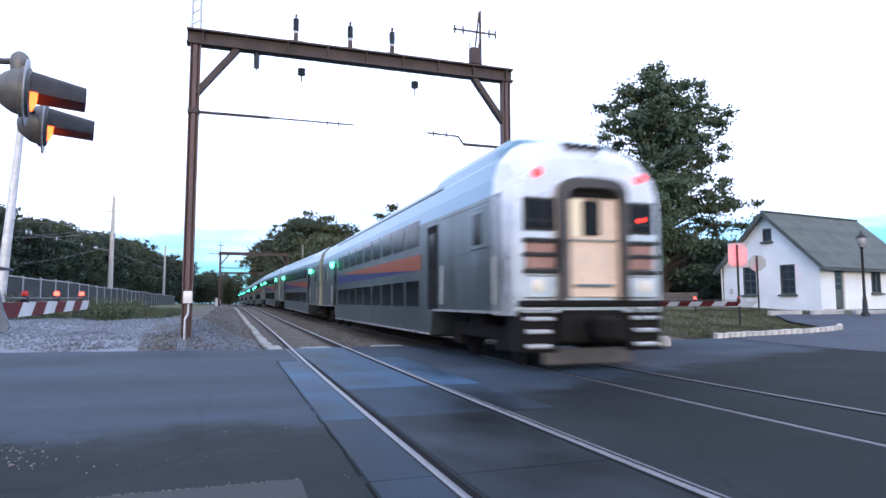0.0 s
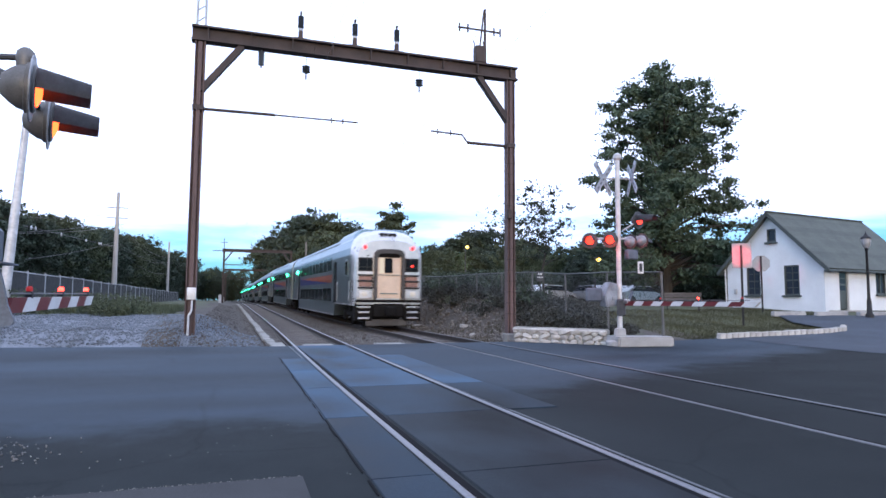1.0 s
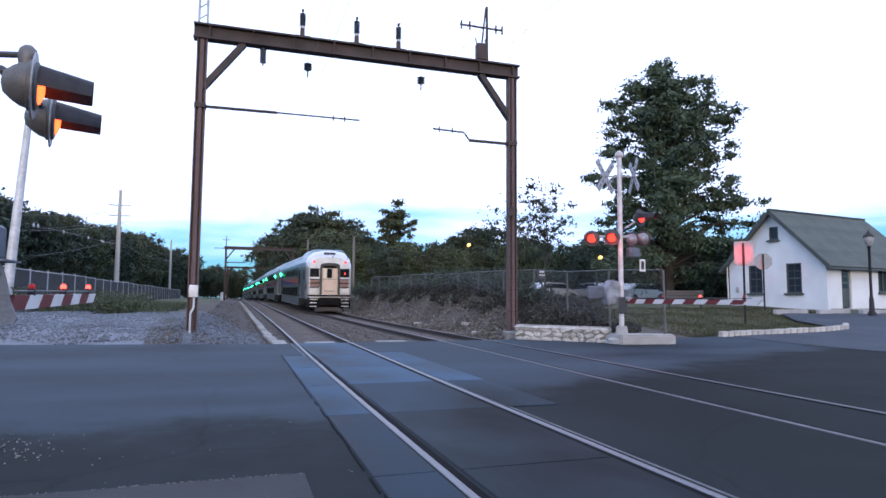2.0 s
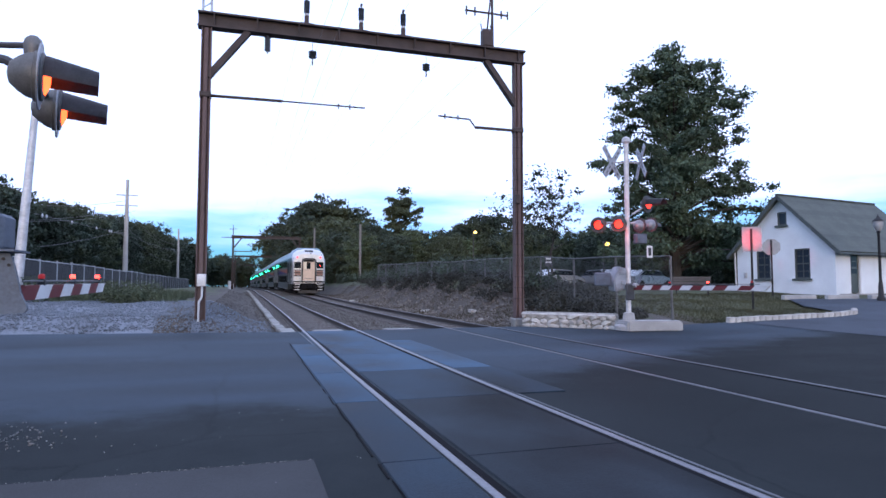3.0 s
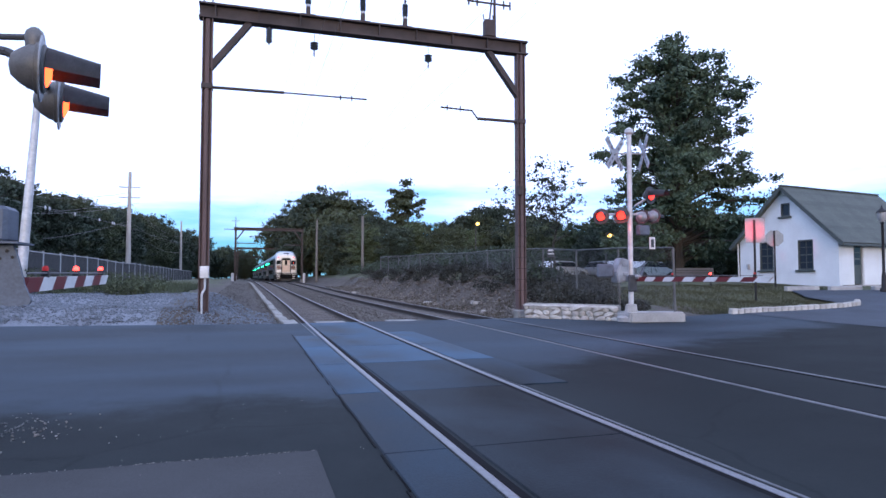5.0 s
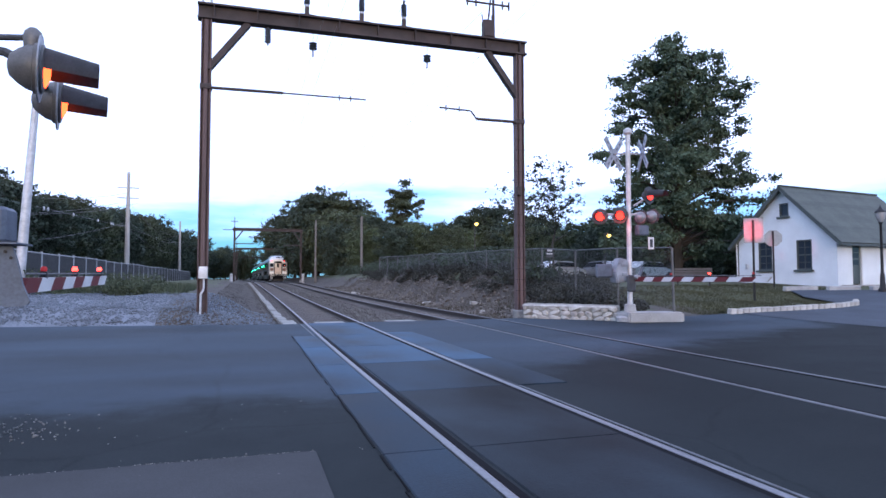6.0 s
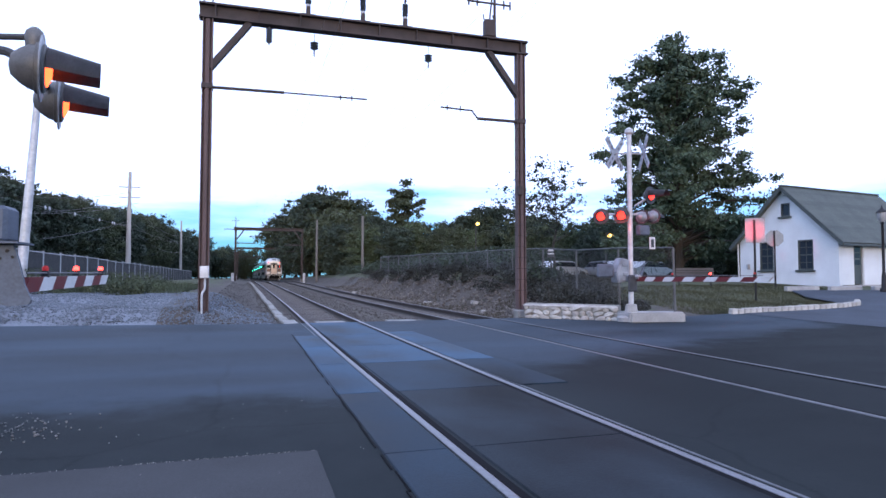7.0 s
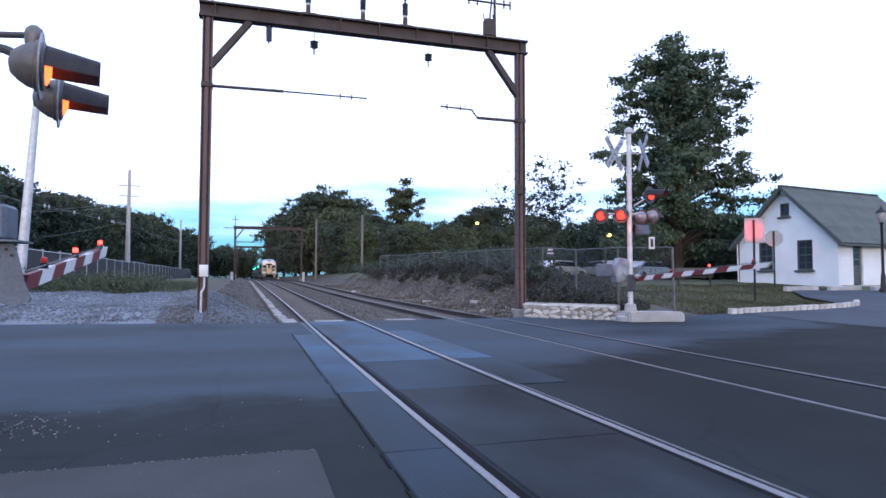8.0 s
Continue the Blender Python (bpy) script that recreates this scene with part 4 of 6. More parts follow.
        for dy in (-1.3, 1.3):
            bm = bm_new()
            for s in (-1, 1):
                m = Matrix.Translation((s * 0.76, y + dy, 0.43)) @ Matrix.Rotation(radians(90), 4, 'Y')
                lathe(bm, [(0.1, -0.07), (0.45, -0.07), (0.42, -0.02), (0.42, 0.07), (0.3, 0.05), (0.12, 0.08)], 20, m)
            rod_between(bm, (-0.76, y + dy, 0.43), (0.76, y + dy, 0.43), 0.08)
            part("wheelset", bm, M["train_dark"], tr, "steel wheelset")
    bm = box(bm_new(), (0, L / 2, 0.5), (2.6, L - 11, 0.3), bevel=0.05)
    part("underframe", bm, M["train_dark"], car)
    # plain far end with its gangway
    bm = box(bm_new(), (0, L + 0.1, 2.4), (1.3, 0.4, 2.3), bevel=0.08)
    part("gangway", bm, M["train_dark"], car, "black rubber gangway")
    if not cab:
        bm = bm_new()
        loft(bm, [[(x, 0.2, z) for x, z in SHELL_FULL], [(x, 0.95, z) for x, z in SHELL_FULL]], True)
        part("end_wall", bm, M["steel_train"], car, "", True)
        return car
    make_cab_end(car)
    return car


def make_cab_end(car):
    """The rounded cab end: silver mask, black door surround, lamps, steps and pilot."""
    bm = bm_new()
    front = [(x * 0.9, 0.0, 1.05 + (z - 1.0) * 0.83) for x, z in SHELL_FULL]
    mid = [(x * 0.975, 0.1, 1.0 + (z - 1.0) * 0.87) for x, z in SHELL_FULL]
    mid2 = [(x, 0.32, 1.0 + (z - 1.0) * 0.93) for x, z in SHELL_FULL]
    back = [(x, 0.95, z) for x, z in SHELL_FULL]
    loft(bm, [front, mid, mid2, back], True)
    part("cab_mask", bm, M["train_white"], car, "silver-white chamfered cab end")
    # raised roof section behind the cab, with a sloping face
    bm = bm_new()
    prof = [(1.40, 4.02), (1.30, 4.3), (1.1, 4.5), (0.9, 4.55), (-0.9, 4.55), (-1.1, 4.5), (-1.30, 4.3), (-1.40, 4.02)]
    loft(bm, [[(x * k, y, 4.02 + (z - 4.02) * q) for x, z in prof] for y, k, q in ((1.0, 0.97, 0.9), (1.25, 1.0, 1.0), (5.2, 1.0, 1.0), (5.5, 0.98, 0.8))], True)
    bmesh.ops.recalc_face_normals(bm, faces=bm.faces[:])
    part("roof_fairing", bm, M["train_roof"], car, "raised pale blue roof section behind the cab")
    # black gangway surround, a rounded arch standing proud
    bm = bm_new()
    outer, inner = [], []
    for k in range(13):
        a = math.pi * k / 12
        cx, cz = math.cos(a), math.sin(a)
        outer.append((0.70 * np.sign(cx) * abs(cx) ** 0.5, 3.12 + 0.42 * abs(cz) ** 0.6))
        inner.append((0.56 * np.sign(cx) * abs(cx) ** 0.5, 3.05 + 0.3 * abs(cz) ** 0.6))
    outer = [(0.70, 1.25)] + outer + [(-0.70, 1.25)]
    inner = [(0.56, 1.35)] + inner + [(-0.56, 1.35)]
    rings = [[(x, -0.2, z) for x, z in outer], [(x, -0.2, z) for x, z in inner], [(x, 0.06, z) for x, z in inner], [(x, 0.06, z) for x, z in outer]]
    vs = [[bm.verts.new(p) for p in r] for r in rings]
    for a, b in zip(vs, vs[1:] + vs[:1]):
        for i in range(len(a) - 1):
            bm.faces.new((a[i], b[i], b[i + 1], a[i + 1]))
    part("door_surround", bm, M["surround"], car, "black rubber door surround", True)
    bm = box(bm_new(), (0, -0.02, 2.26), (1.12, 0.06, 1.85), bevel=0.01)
    d = part("end_door", bm, M["door_panel"], car, "pale end door with warm evening light painted into its colour")
    bm = box(bm_new(), (-0.03, -0.06, 2.8), (0.36, 0.03, 0.66), bevel=0.03)
    part("door_window", bm, M["train_glass"], d, "dark door window")
    bm = box(bm_new(), (-0.34, -0.056, 2.8), (0.22, 0.02, 0.7), bevel=0.01)
    part("door_lamp_panel", bm, M["lit_door"], d, "lit pane beside the door window")
    for z, w, t in ((2.38, 1.0, 0.03), (1.55, 0.8, 0.05)):
        part("grab_bar", box(bm_new(), (0, -0.07, z), (w, 0.04, t)), M["steel_train"], d)
    bm = box(bm_new(), (0.0, -0.05, 3.27), (1.0, 0.05, 0.22), bevel=0.02)
    part("header_panel", bm, M["train_dark"], d)
    for s in (-1, 1):
        x = s * 1.07
        bm = box(bm_new(), (x, -0.005, 2.84), (0.66, 0.05, 0.62), bevel=0.02)
        f = part("corner_window", bm, M["black"], car, "corner cab window in a black frame")
        bm = box(bm_new(), (x, -0.03, 2.84), (0.54, 0.03, 0.5), bevel=0.02)
        part("pane", bm, M["train_glass"], f)
        for b0, b1 in (((x, -0.05, 2.72), (0.54, 0.02, 0.035)), ((x - s * 0.06, -0.05, 2.84), (0.03, 0.02, 0.5))):
            part("window_bar", box(bm_new(), b0, b1), M["black"], f)
        if s > 0:
            m = Matrix.Translation((x, -0.05, 2.8)) @ Matrix.Rotation(radians(90), 4, 'X')
            part("marker_lens", lathe(bm_new(), [(0.045, 0), (0.045, 0.02), (0.02, 0.03)], 12, m), M["red_light"], f, "lit red marker lens", True)
        # marker lamp box between black bars
        bm = bm_new()
        for z in (1.8, 2.1, 2.36):
            box(bm, (x, -0.03, z), (0.68, 0.09, 0.08), bevel=0.015)
        box(bm, (x - s * 0.33, -0.02, 2.08), (0.04, 0.06, 0.5))
        f = part("grille_frame", bm, M["black"], car, "black bars round the marker panel")
        bm = box(bm_new(), (x, -0.015, 2.08), (0.58, 0.05, 0.46), bevel=0.02)
        part("marker_panel", bm, M["marker_red"], f, "dull red marker panel")
        bm = box(bm_new(), (x, -0.02, 1.52), (0.64, 0.06, 0.42), bevel=0.03)
        h = part("headlight_pod", bm, M["train_white"], car)
        m = Matrix.Translation((x + s * 0.05, -0.045, 1.54)) @ Matrix.Rotation(radians(90), 4, 'X')
        part("lens", lathe(bm_new(), [(0.12, 0), (0.12, 0.03), (0.06, 0.06)], 16, m), M["headlight"], h, "round white lens", True)
        # steps and bumper plates
        bm = bm_new()
        box(bm, (s * 1.12, 0.25, 0.72), (0.8, 0.5, 0.75), bevel=0.03)
        st = part("step_well", bm, M["train_dark"], car, "black step well")
        for z, w in ((1.13, 0.56), (0.95, 0.62), (0.72, 0.5), (0.46, 0.5)):
            bm = box(bm_new(), (s * 1.12, -0.03, z), (w, 0.08, 0.075), bevel=0.02)
            part("step_tread", bm, M["train_white"], st, "worn bright step edge")
        m = Matrix.Translation((s * 1.1, 0.0, 3.6)) @ Matrix.Rotation(radians(80), 4, 'X')
        part("tail_light", lathe(bm_new(), [(0.08, -0.03), (0.08, 0.05), (0.06, 0.07), (0.03, 0.08)], 14, m), M["tail_red"], car, "lit red tail light", True)
    bm = box(bm_new(), (0, 0.02, 1.22), (3.0, 0.24, 0.12), bevel=0.03)
    part("anticlimber", bm, M["train_dark"], car)
    bm = box(bm_new(), (0, 0.3, 0.8), (1.4, 0.7, 0.6), bevel=0.05)
    box(bm, (0, -0.25, 0.78), (0.34, 0.6, 0.34), bevel=0.06)
    box(bm, (0, -0.5, 0.78), (0.46, 0.2, 0.46), bevel=0.08)
    part("coupler", bm, M["train_dark"], car, "greasy black coupler")
    bm = box(bm_new(), (-0.05, 0.1, 0.26), (1.9, 0.08, 0.30), bevel=0.02)
    part("pilot", bm, M["pilot"], car, "grimy steel pilot plate")
    bm = box(bm_new(), (0.0, 0.5, 4.16), (0.9, 0.44, 0.2), bevel=0.05)
    for x in (-0.3, -0.1, 0.1, 0.3):
        rod_between(bm, (x, 0.52, 4.25), (x, 0.2, 4.2), 0.05, 0.09, 8)
    box(bm, (0, 0.5, 4.24), (0.84, 0.3, 0.14), bevel=0.05)
    part("horn", bm, M["black"], car, "dark cluster of horns on the roof front")
    bm = box(bm_new(), (0.0, 0.05, 3.72), (0.6, 0.08, 0.14), bevel=0.03)
    part("number_plate_box", bm, M["train_white"], car)


def train_pose(y):
    """A car with its near end at y on the far track."""
    a, b = y + 2.7 * TRAIN_SIZE, y + (CAR_LEN - 2.7) * TRAIN_SIZE
    pa = Vector((float(line_x(TRACK_2, a)), a, float(rise(a))))
    pb = Vector((float(line_x(TRACK_2, b)), b, float(rise(b))))
    d = (pb - pa).normalized()
    at = pa - d * 2.7 * TRAIN_SIZE
    return pose(*at, math.degrees(math.asin(d.z)), 0, -math.degrees(math.atan2(d.x, d.y)))


TRAIN_START, TRAIN_SPEED, TRAIN_SIZE = 10.65, 18.3, 1.06
train_cars = []


def make_train():
    train_cars.append(make_car(True))
    first = make_car(False)
    for car in (train_cars[0], first):
        for o in car.children_recursive:
            o.data.transform(Matrix.Scale(TRAIN_SIZE, 4))
    train_cars.append(first)
    for k in range(6):
        train_cars.append(copy_thing(first, pose(0, 0, 0)))


# ---- crossing signals and gates ----
def flasher(parent, at, facing, lit, size=1.0, core="red_hot", droop=0.0, reach=0.088, bore=0.172, shell_key="lamp_shell"):
    """A round crossing lamp with backing disc and long visor; it looks along -Y before it is turned."""
    m = Matrix.Translation(at) @ Matrix.Rotation(radians(facing), 4, 'Z') @ Matrix.Rotation(radians(droop), 4, 'X') @ Matrix.Diagonal((size, size, size, 1))
    fwd = m @ Matrix.Rotation(radians(90), 4, 'X')
    shell = part("lamp_housing", lathe(bm_new(), [(0.03, -0.21), (0.085, -0.195), (0.135, -0.14), (0.17, -0.085), (0.185, -0.03), (0.19, 0.0), (0.19, 0.03), (0.165, 0.04)], 24, fwd), M[shell_key], parent, "dark grey lamp housing", True)
    bm = lathe(bm_new(), [(0.262, 0.0), (0.262, 0.012)], 28, fwd)
    part("backing_disc", bm, M["mech_pale"] if shell_key == "lamp_grey" else M["lamp_shell"], shell, "round backing disc seen edge on" if shell_key == "lamp_grey" else "round dark backing disc")
    part("lens", lathe(bm_new(), [(0.14, 0.035), (0.14, 0.05), (0.08, 0.075)], 20, fwd), M[core] if lit else M["red_dim"], shell, "glowing red lens" if lit else "dark red lens", True)
    # visor: an upper half tube, open below, drooping a little
    bm = bm_new()
    prev = None
    for k in range(7):
        r0 = []
        for j in range(15):
            a = radians(-4 + 188 * j / 14)
            rr = bore - 0.004 * k
            low = -0.035 + 0.002 * k
            zz = rr * math.sin(a)
            if j in (0, 14):
                zz = low + 0.002 * k
            r0.append(m @ Vector((rr * math.cos(a), -0.04 - reach * k, zz - 0.006 * k)))
        vs = [bm.verts.new(p) for p in r0]
        if prev:
            for j in range(14):
                bm.faces.new((prev[j], prev[j + 1], vs[j + 1], vs[j]))
        prev = vs
    bmesh.ops.solidify(bm, geom=bm.faces[:], thickness=0.008)
    part("visor", bm, M["lamp_shell"], shell, "long dark visor over the lens", True)
    band = lathe(bm_new(), [(0.193, -0.035), (0.2, -0.03), (0.2, 0.0), (0.193, 0.004)], 24, fwd)
    part("door_rim", band, M[shell_key], shell, "", True)
    hasp = box(bm_new(), (0, 0, 0), (0.05, 0.07, 0.1), bevel=0.01)
    bmesh.ops.transform(hasp, matrix=m @ Matrix.Translation((0.13, 0.045, 0.12)), verts=hasp.verts[:])
    part("hasp", hasp, M["steel_grey"], shell, "bare metal hasp")
    return shell


def arm_lamp(parent, at, lit):
    bm = box(bm_new(), (at[0], at[1], at[2]), (0.06, 0.06, 0.07), bevel=0.01)
    b = part("lamp_base", bm, M["black"], parent)
    m = Matrix.Translation((at[0], at[1], at[2] + 0.035))
    part("arm_lens", lathe(bm_new(), [(0.026, 0), (0.030, 0.025), (0.018, 0.045)], 12, m), M["arm_red"] if lit else M["red_dim"], b, "lit red gate lamp" if lit else "dark red gate lamp", True)


def gate_arm(parent, at, length, lamps, stripes, taper=0.85):
    """A striped boom that points along -Y or +Y by the sign of length, in its own space."""
    arm = thing("gate_arm", at, "red and white striped gate arm", "")
    arm.parent = parent
    s = 1 if length > 0 else -1
    n = stripes
    step = abs(length) / n
    for k in range(n):
        y0, y1 = s * k * step, s * (k + 1) * step
        h0, h1 = 0.13 * (1 - (1 - taper) * k / n), 0.13 * (1 - (1 - taper) * (k + 1) / n)
        sl = 0.07 * s
        bm = bm_new()
        pts = [(y0 - sl, -h0 / 2), (y1 - sl, -h1 / 2), (y1 + sl, h1 / 2), (y0 + sl, h0 / 2)]
        prism(bm, pts, -0.025, 0.025, axis=0)
        part("stripe", bm, M["white_paint"] if k % 2 else M["red_paint"], arm)
    for y, lit in lamps:
        arm_lamp(arm, (0, y, 0.085), lit)
    bm = bm_new()
    rod_between(bm, (0.02, 0, 0.1), (0.02, length * 0.95, 0.085), 0.008, seg=5)
    part("lamp_cable", bm, M["cable"], arm)
    return arm


gate_arms = []


def make_left_gate():
    g = thing("crossing_gate", pose(0, 0, 0), "weathered crossing signal mast with lowered gate arm and red lamps", "crossing gate", "crossing gates")
    bm = rod_between(bm_new(), (-2.3, 5.7, 0.0), (-2.3, 5.7, 4.4), 0.07, 0.065, 14)
    mast = part("mast", bm, M["mast_white"], g, "dirty off-white round mast", True)
    bm = bm_new()
    rod_between(bm, (-2.3, 5.7, 3.19), (-1.66, 5.57, 3.20), 0.026)
    rod_between(bm, (-2.3, 5.7, 3.16), (-1.86, 5.64, 3.09), 0.036)
    rod_between(bm, (-1.86, 5.64, 3.09), (-1.68, 5.62, 3.0), 0.036)
    part("crossarm", bm, M["lamp_shell"], g, "dark pipe bracket", True)
    bm = lathe(bm_new(), [(0.055, -0.12), (0.065, 0.0), (0.072, 0.05), (0.06, 0.1), (0.03, 0.13)], 14, Matrix.Translation((-1.651, 5.58, 3.15)))
    part("bracket_cap", bm, M["lamp_grey"], mast, "rounded grey bracket cap", True)
    bm = rod_between(bm_new(), (-1.68, 5.6, 3.05), (-1.82, 6.6, 3.05), 0.028)
    part("lamp_rail", bm, M["lamp_shell"], mast, "", True)
    flasher(g, (-1.602, 5.58, 2.96), 101, True, 1.0, "red_hot", 2.0, 0.062, 0.172, "lamp_grey")
    flasher(g, (-1.739, 6.62, 2.966), 101, True, 1.0, "red_hot", 2.0, 0.062, 0.172, "lamp_grey")
    flasher(g, (-2.75, 5.4, 2.92), 253, False)
    # mechanism: housing, counterweight plate
    bm = box(bm_new(), (-2.06, 5.98, 1.74), (0.36, 0.3, 0.30), bevel=0.03)
    mech = part("mechanism", bm, M["mech_grey"], g, "grey cast gate mechanism housing")
    bm = box(bm_new(), (-2.02, 5.93, 1.585), (0.5, 0.4, 0.016))
    part("cover_plate", bm, M["mech_grey"], mech)
    bm = box(bm_new(), (-2.04, 5.99, 1.5), (0.3, 0.2, 0.2), bevel=0.03)
    part("gear_case", bm, M["mech_grey"], mech)
    bm = bm_new()
    pts = [(-2.4, 1.52), (-1.84, 1.57), (-1.80, 1.45), (-1.755, 1.25), (-1.70, 1.12), (-1.72, 1.085), (-1.86, 1.07), (-1.93, 1.09), (-1.98, 1.2), (-2.06, 1.33), (-2.4, 1.36)]
    prism(bm, pts, 5.86, 5.9, axis=1)
    part("support_plate", bm, M["mech_grey"], mech, "worn grey steel counterweight plate")
    bm = bm_new()
    for x, z in ((-1.88, 1.52), (-1.84, 1.47), (-1.93, 1.46)):
        rod_between(bm, (x, 5.85, z), (x, 5.87, z), 0.014, seg=6)
    part("bolt_heads", bm, M["black"], mech)
    bm = lathe(bm_new(), [(0.3, -0.05), (0.3, 0.12), (0.2, 0.14), (0.2, 0.16)], 16, Matrix.Translation((-2.22, 5.75, 0)))
    part("foundation", bm, M["concrete"], g, "round concrete foundation")
    gate_arms.append((gate_arm(g, pose(-1.8, 6.0, 1.242, 0.75), 3.06, ((0.57, False), (1.64, True), (2.8, True)), 8), (-1.8, 6.0, 1.242), 0.75, 1))


def make_right_gate():
    X, Y = 10.82, 16.0
    g = thing("crossing_gate", pose(0, 0, 0), "silver crossing signal mast with crossbucks, flashing red lamps and gate arm", "crossing gate", "crossing gates")
    bm = rod_between(bm_new(), (X, Y, 0.2), (X - 0.03, Y - 0.05, 5.62), 0.075, 0.07, 16)
    mast = part("mast", bm, M["mast_white"], g, "silver painted round mast", True)
    part("mast_cap", lathe(bm_new(), [(0.08, 0), (0.13, 0.06), (0.12, 0.16), (0.04, 0.22)], 12, Matrix.Translation((X - 0.03, Y - 0.05, 5.58))), M["mast_white"], mast, "", True)
    bm = lathe(bm_new(), [(0.42, 0), (0.42, 0.12), (0.36, 0.16), (0.2, 0.2), (0.16, 0.5), (0.1, 0.52)], 16, Matrix.Translation((X, Y, 0.02)))
    part("mast_base", bm, M["concrete"], g, "flared base on concrete")
    # two crossbucks: one each way
    for dx, dy, turn in ((-0.40, 0.14, 68), (0.40, -0.15, -62)):
        m3 = Matrix.Rotation(radians(turn - 45), 4, 'Z')
        cb = None
        for a in (48, -48):
            bm = box(bm_new(), (0, 0, 0), (1.2, 0.02, 0.2), bevel=0.004)
            o = part("crossbuck_blade", bm, M["crossbuck"], g, "dull grey-white crossbuck blade", at=Matrix.Translation((X + dx, Y + dy, 5.03)) @ m3 @ Matrix.Rotation(radians(a), 4, 'Y') @ Matrix.Translation((0, 0.012 * (1 if a > 0 else -1), 0)))
            for k in range(5):
                bm = box(bm_new(), (-0.42 + 0.2 * k + (0.05 if k > 2 else 0), -0.012, 0), (0.1, 0.004, 0.05))
                part("lettering_bar", bm, M["mech_grey"], o, "worn dark lettering bar")
    bm = rod_between(bm_new(), (X - 0.4, Y + 0.12, 5.03), (X + 0.45, Y - 0.12, 5.03), 0.025)
    part("crossbuck_bracket", bm, M["steel_grey"], g)
    # lamp crossarms
    bm = bm_new()
    rod_between(bm, (X - 0.75, Y + 0.26, 3.2), (X + 0.7, Y - 0.26, 3.2), 0.035)
    rod_between(bm, (X + 0.1, Y - 0.1, 3.45), (X + 0.62, Y - 0.26, 3.78), 0.03)
    part("crossarm", bm, M["steel_grey"], g, "grey pipe crossarm", True)
    flasher(g, (X - 0.82, Y + 0.26, 3.14), -38, True, 0.9, "red_far")
    flasher(g, (X - 0.28, Y + 0.02, 3.16), -38, True, 0.9, "red_far")
    flasher(g, (X + 0.54, Y - 0.24, 3.76), 20, True, 1.0, "red_far")
    flasher(g, (X + 0.32, Y - 0.12, 3.12), 118, False, 0.85, shell_key="mech_pale")
    flasher(g, (X + 0.62, Y - 0.26, 3.14), 118, False, 0.85, shell_key="mech_pale")
    # bell / junction box and small sign
    bm = box(bm_new(), (X + 0.33, Y - 0.16, 2.72), (0.38, 0.2, 0.3), bevel=0.03)
    part("junction_box", bm, M["mech_grey"], g)
    bm = box(bm_new(), (X + 0.62, Y - 0.2, 2.34), (0.2, 0.02, 0.36), bevel=0.006)
    sg = part("small_sign", bm, M["white_paint"], g, "small white sign with worn writing")
    bm = box(bm_new(), (X + 0.62, Y - 0.213, 2.34), (0.1, 0.004, 0.24))
    part("writing_bar", bm, M["lamp_shell"], sg)
    # gate mechanism and counterweights
    bm = bm_new()
    prism(bm, [(X - 0.50, 1.16), (X - 0.12, 1.2), (X - 0.1, 1.84), (X - 0.36, 1.9), (X - 0.44, 1.7), (X - 0.54, 1.45)], Y - 0.1, Y + 0.28, axis=1)
    bmesh.ops.bevel(bm, geom=bm.edges[:], offset=0.03, segments=2, affect='EDGES')
    for x, z in ((X - 0.28, 1.7), (X - 0.24, 1.42)):
        box(bm, (x, Y - 0.115, z), (0.16, 0.03, 0.1), bevel=0.01)
    mech = part("mechanism", bm, M["mech_pale"], g, "grey gate mechanism housing")
    bm = box(bm_new(), (X - 0.78, Y + 0.14, 1.52), (0.56, 0.1, 0.40), bevel=0.04)
    part("counterweight", bm, M["mech_grey"], mech, "grey counterweight plate")
    bm = box(bm_new(), (X - 0.12, Y - 0.26, 1.15), (0.3, 0.08, 0.5), bevel=0.04)
    part("counterweight", bm, M["lamp_shell"], mech, "dark counterweight")
    bm = bm_new()
    rod_between(bm, (X, Y - 0.1, 1.33), (X, Y - 0.45, 1.33), 0.07)
    part("pivot", bm, M["steel_grey"], mech)
    bm = bm_new()
    pts = [(X + 0.10, 1.2), (X + 0.30, 1.62), (X + 0.24, 1.64), (X + 0.06, 1.3)]
    prism(bm, pts, Y - 0.3, Y - 0.26, axis=1)
    part("support_plate", bm, M["mech_grey"], mech)
    bm = bm_new()
    pts = [(X - 0.3, Y - 0.4), (X + 1.35, Y - 0.72), (X + 1.5, Y - 0.4), (X + 1.5, Y + 0.1), (X - 0.25, Y + 0.55)]
    prism(bm, pts, -0.02, 0.3, axis=2)
    bmesh.ops.bevel(bm, geom=bm.edges[:], offset=0.05, segments=2, affect='EDGES')
    part("foundation", bm, M["concrete"], g, "pale concrete foundation block", True)
    gate_arms.append((gate_arm(g, pose(X, Y - 0.35, 1.27), -4.85, ((-1.55, False), (-3.0, True), (-4.4, False)), 12), (X, Y - 0.35, 1.27), 0.0, -1))
    # the lamps' own light on what stands round them
    lamp = new("flasher_light", bpy.data.lights.new("flasher_light", 'POINT'))
    lamp.data.energy, lamp.data.color, lamp.data.shadow_soft_size = 30, (1.0, 0.08, 0.05), 0.1
    lamp.location = (X - 0.7, Y - 0.55, 3.1)
    beam = new("flasher_beam", bpy.data.lights.new("flasher_beam", 'SPOT'))
    beam.data.energy, beam.data.color, beam.data.shadow_soft_size = 7000, (1.0, 0.05, 0.08), 0.1
    beam.data.spot_size, beam.data.spot_blend = radians(6.6), 0.9
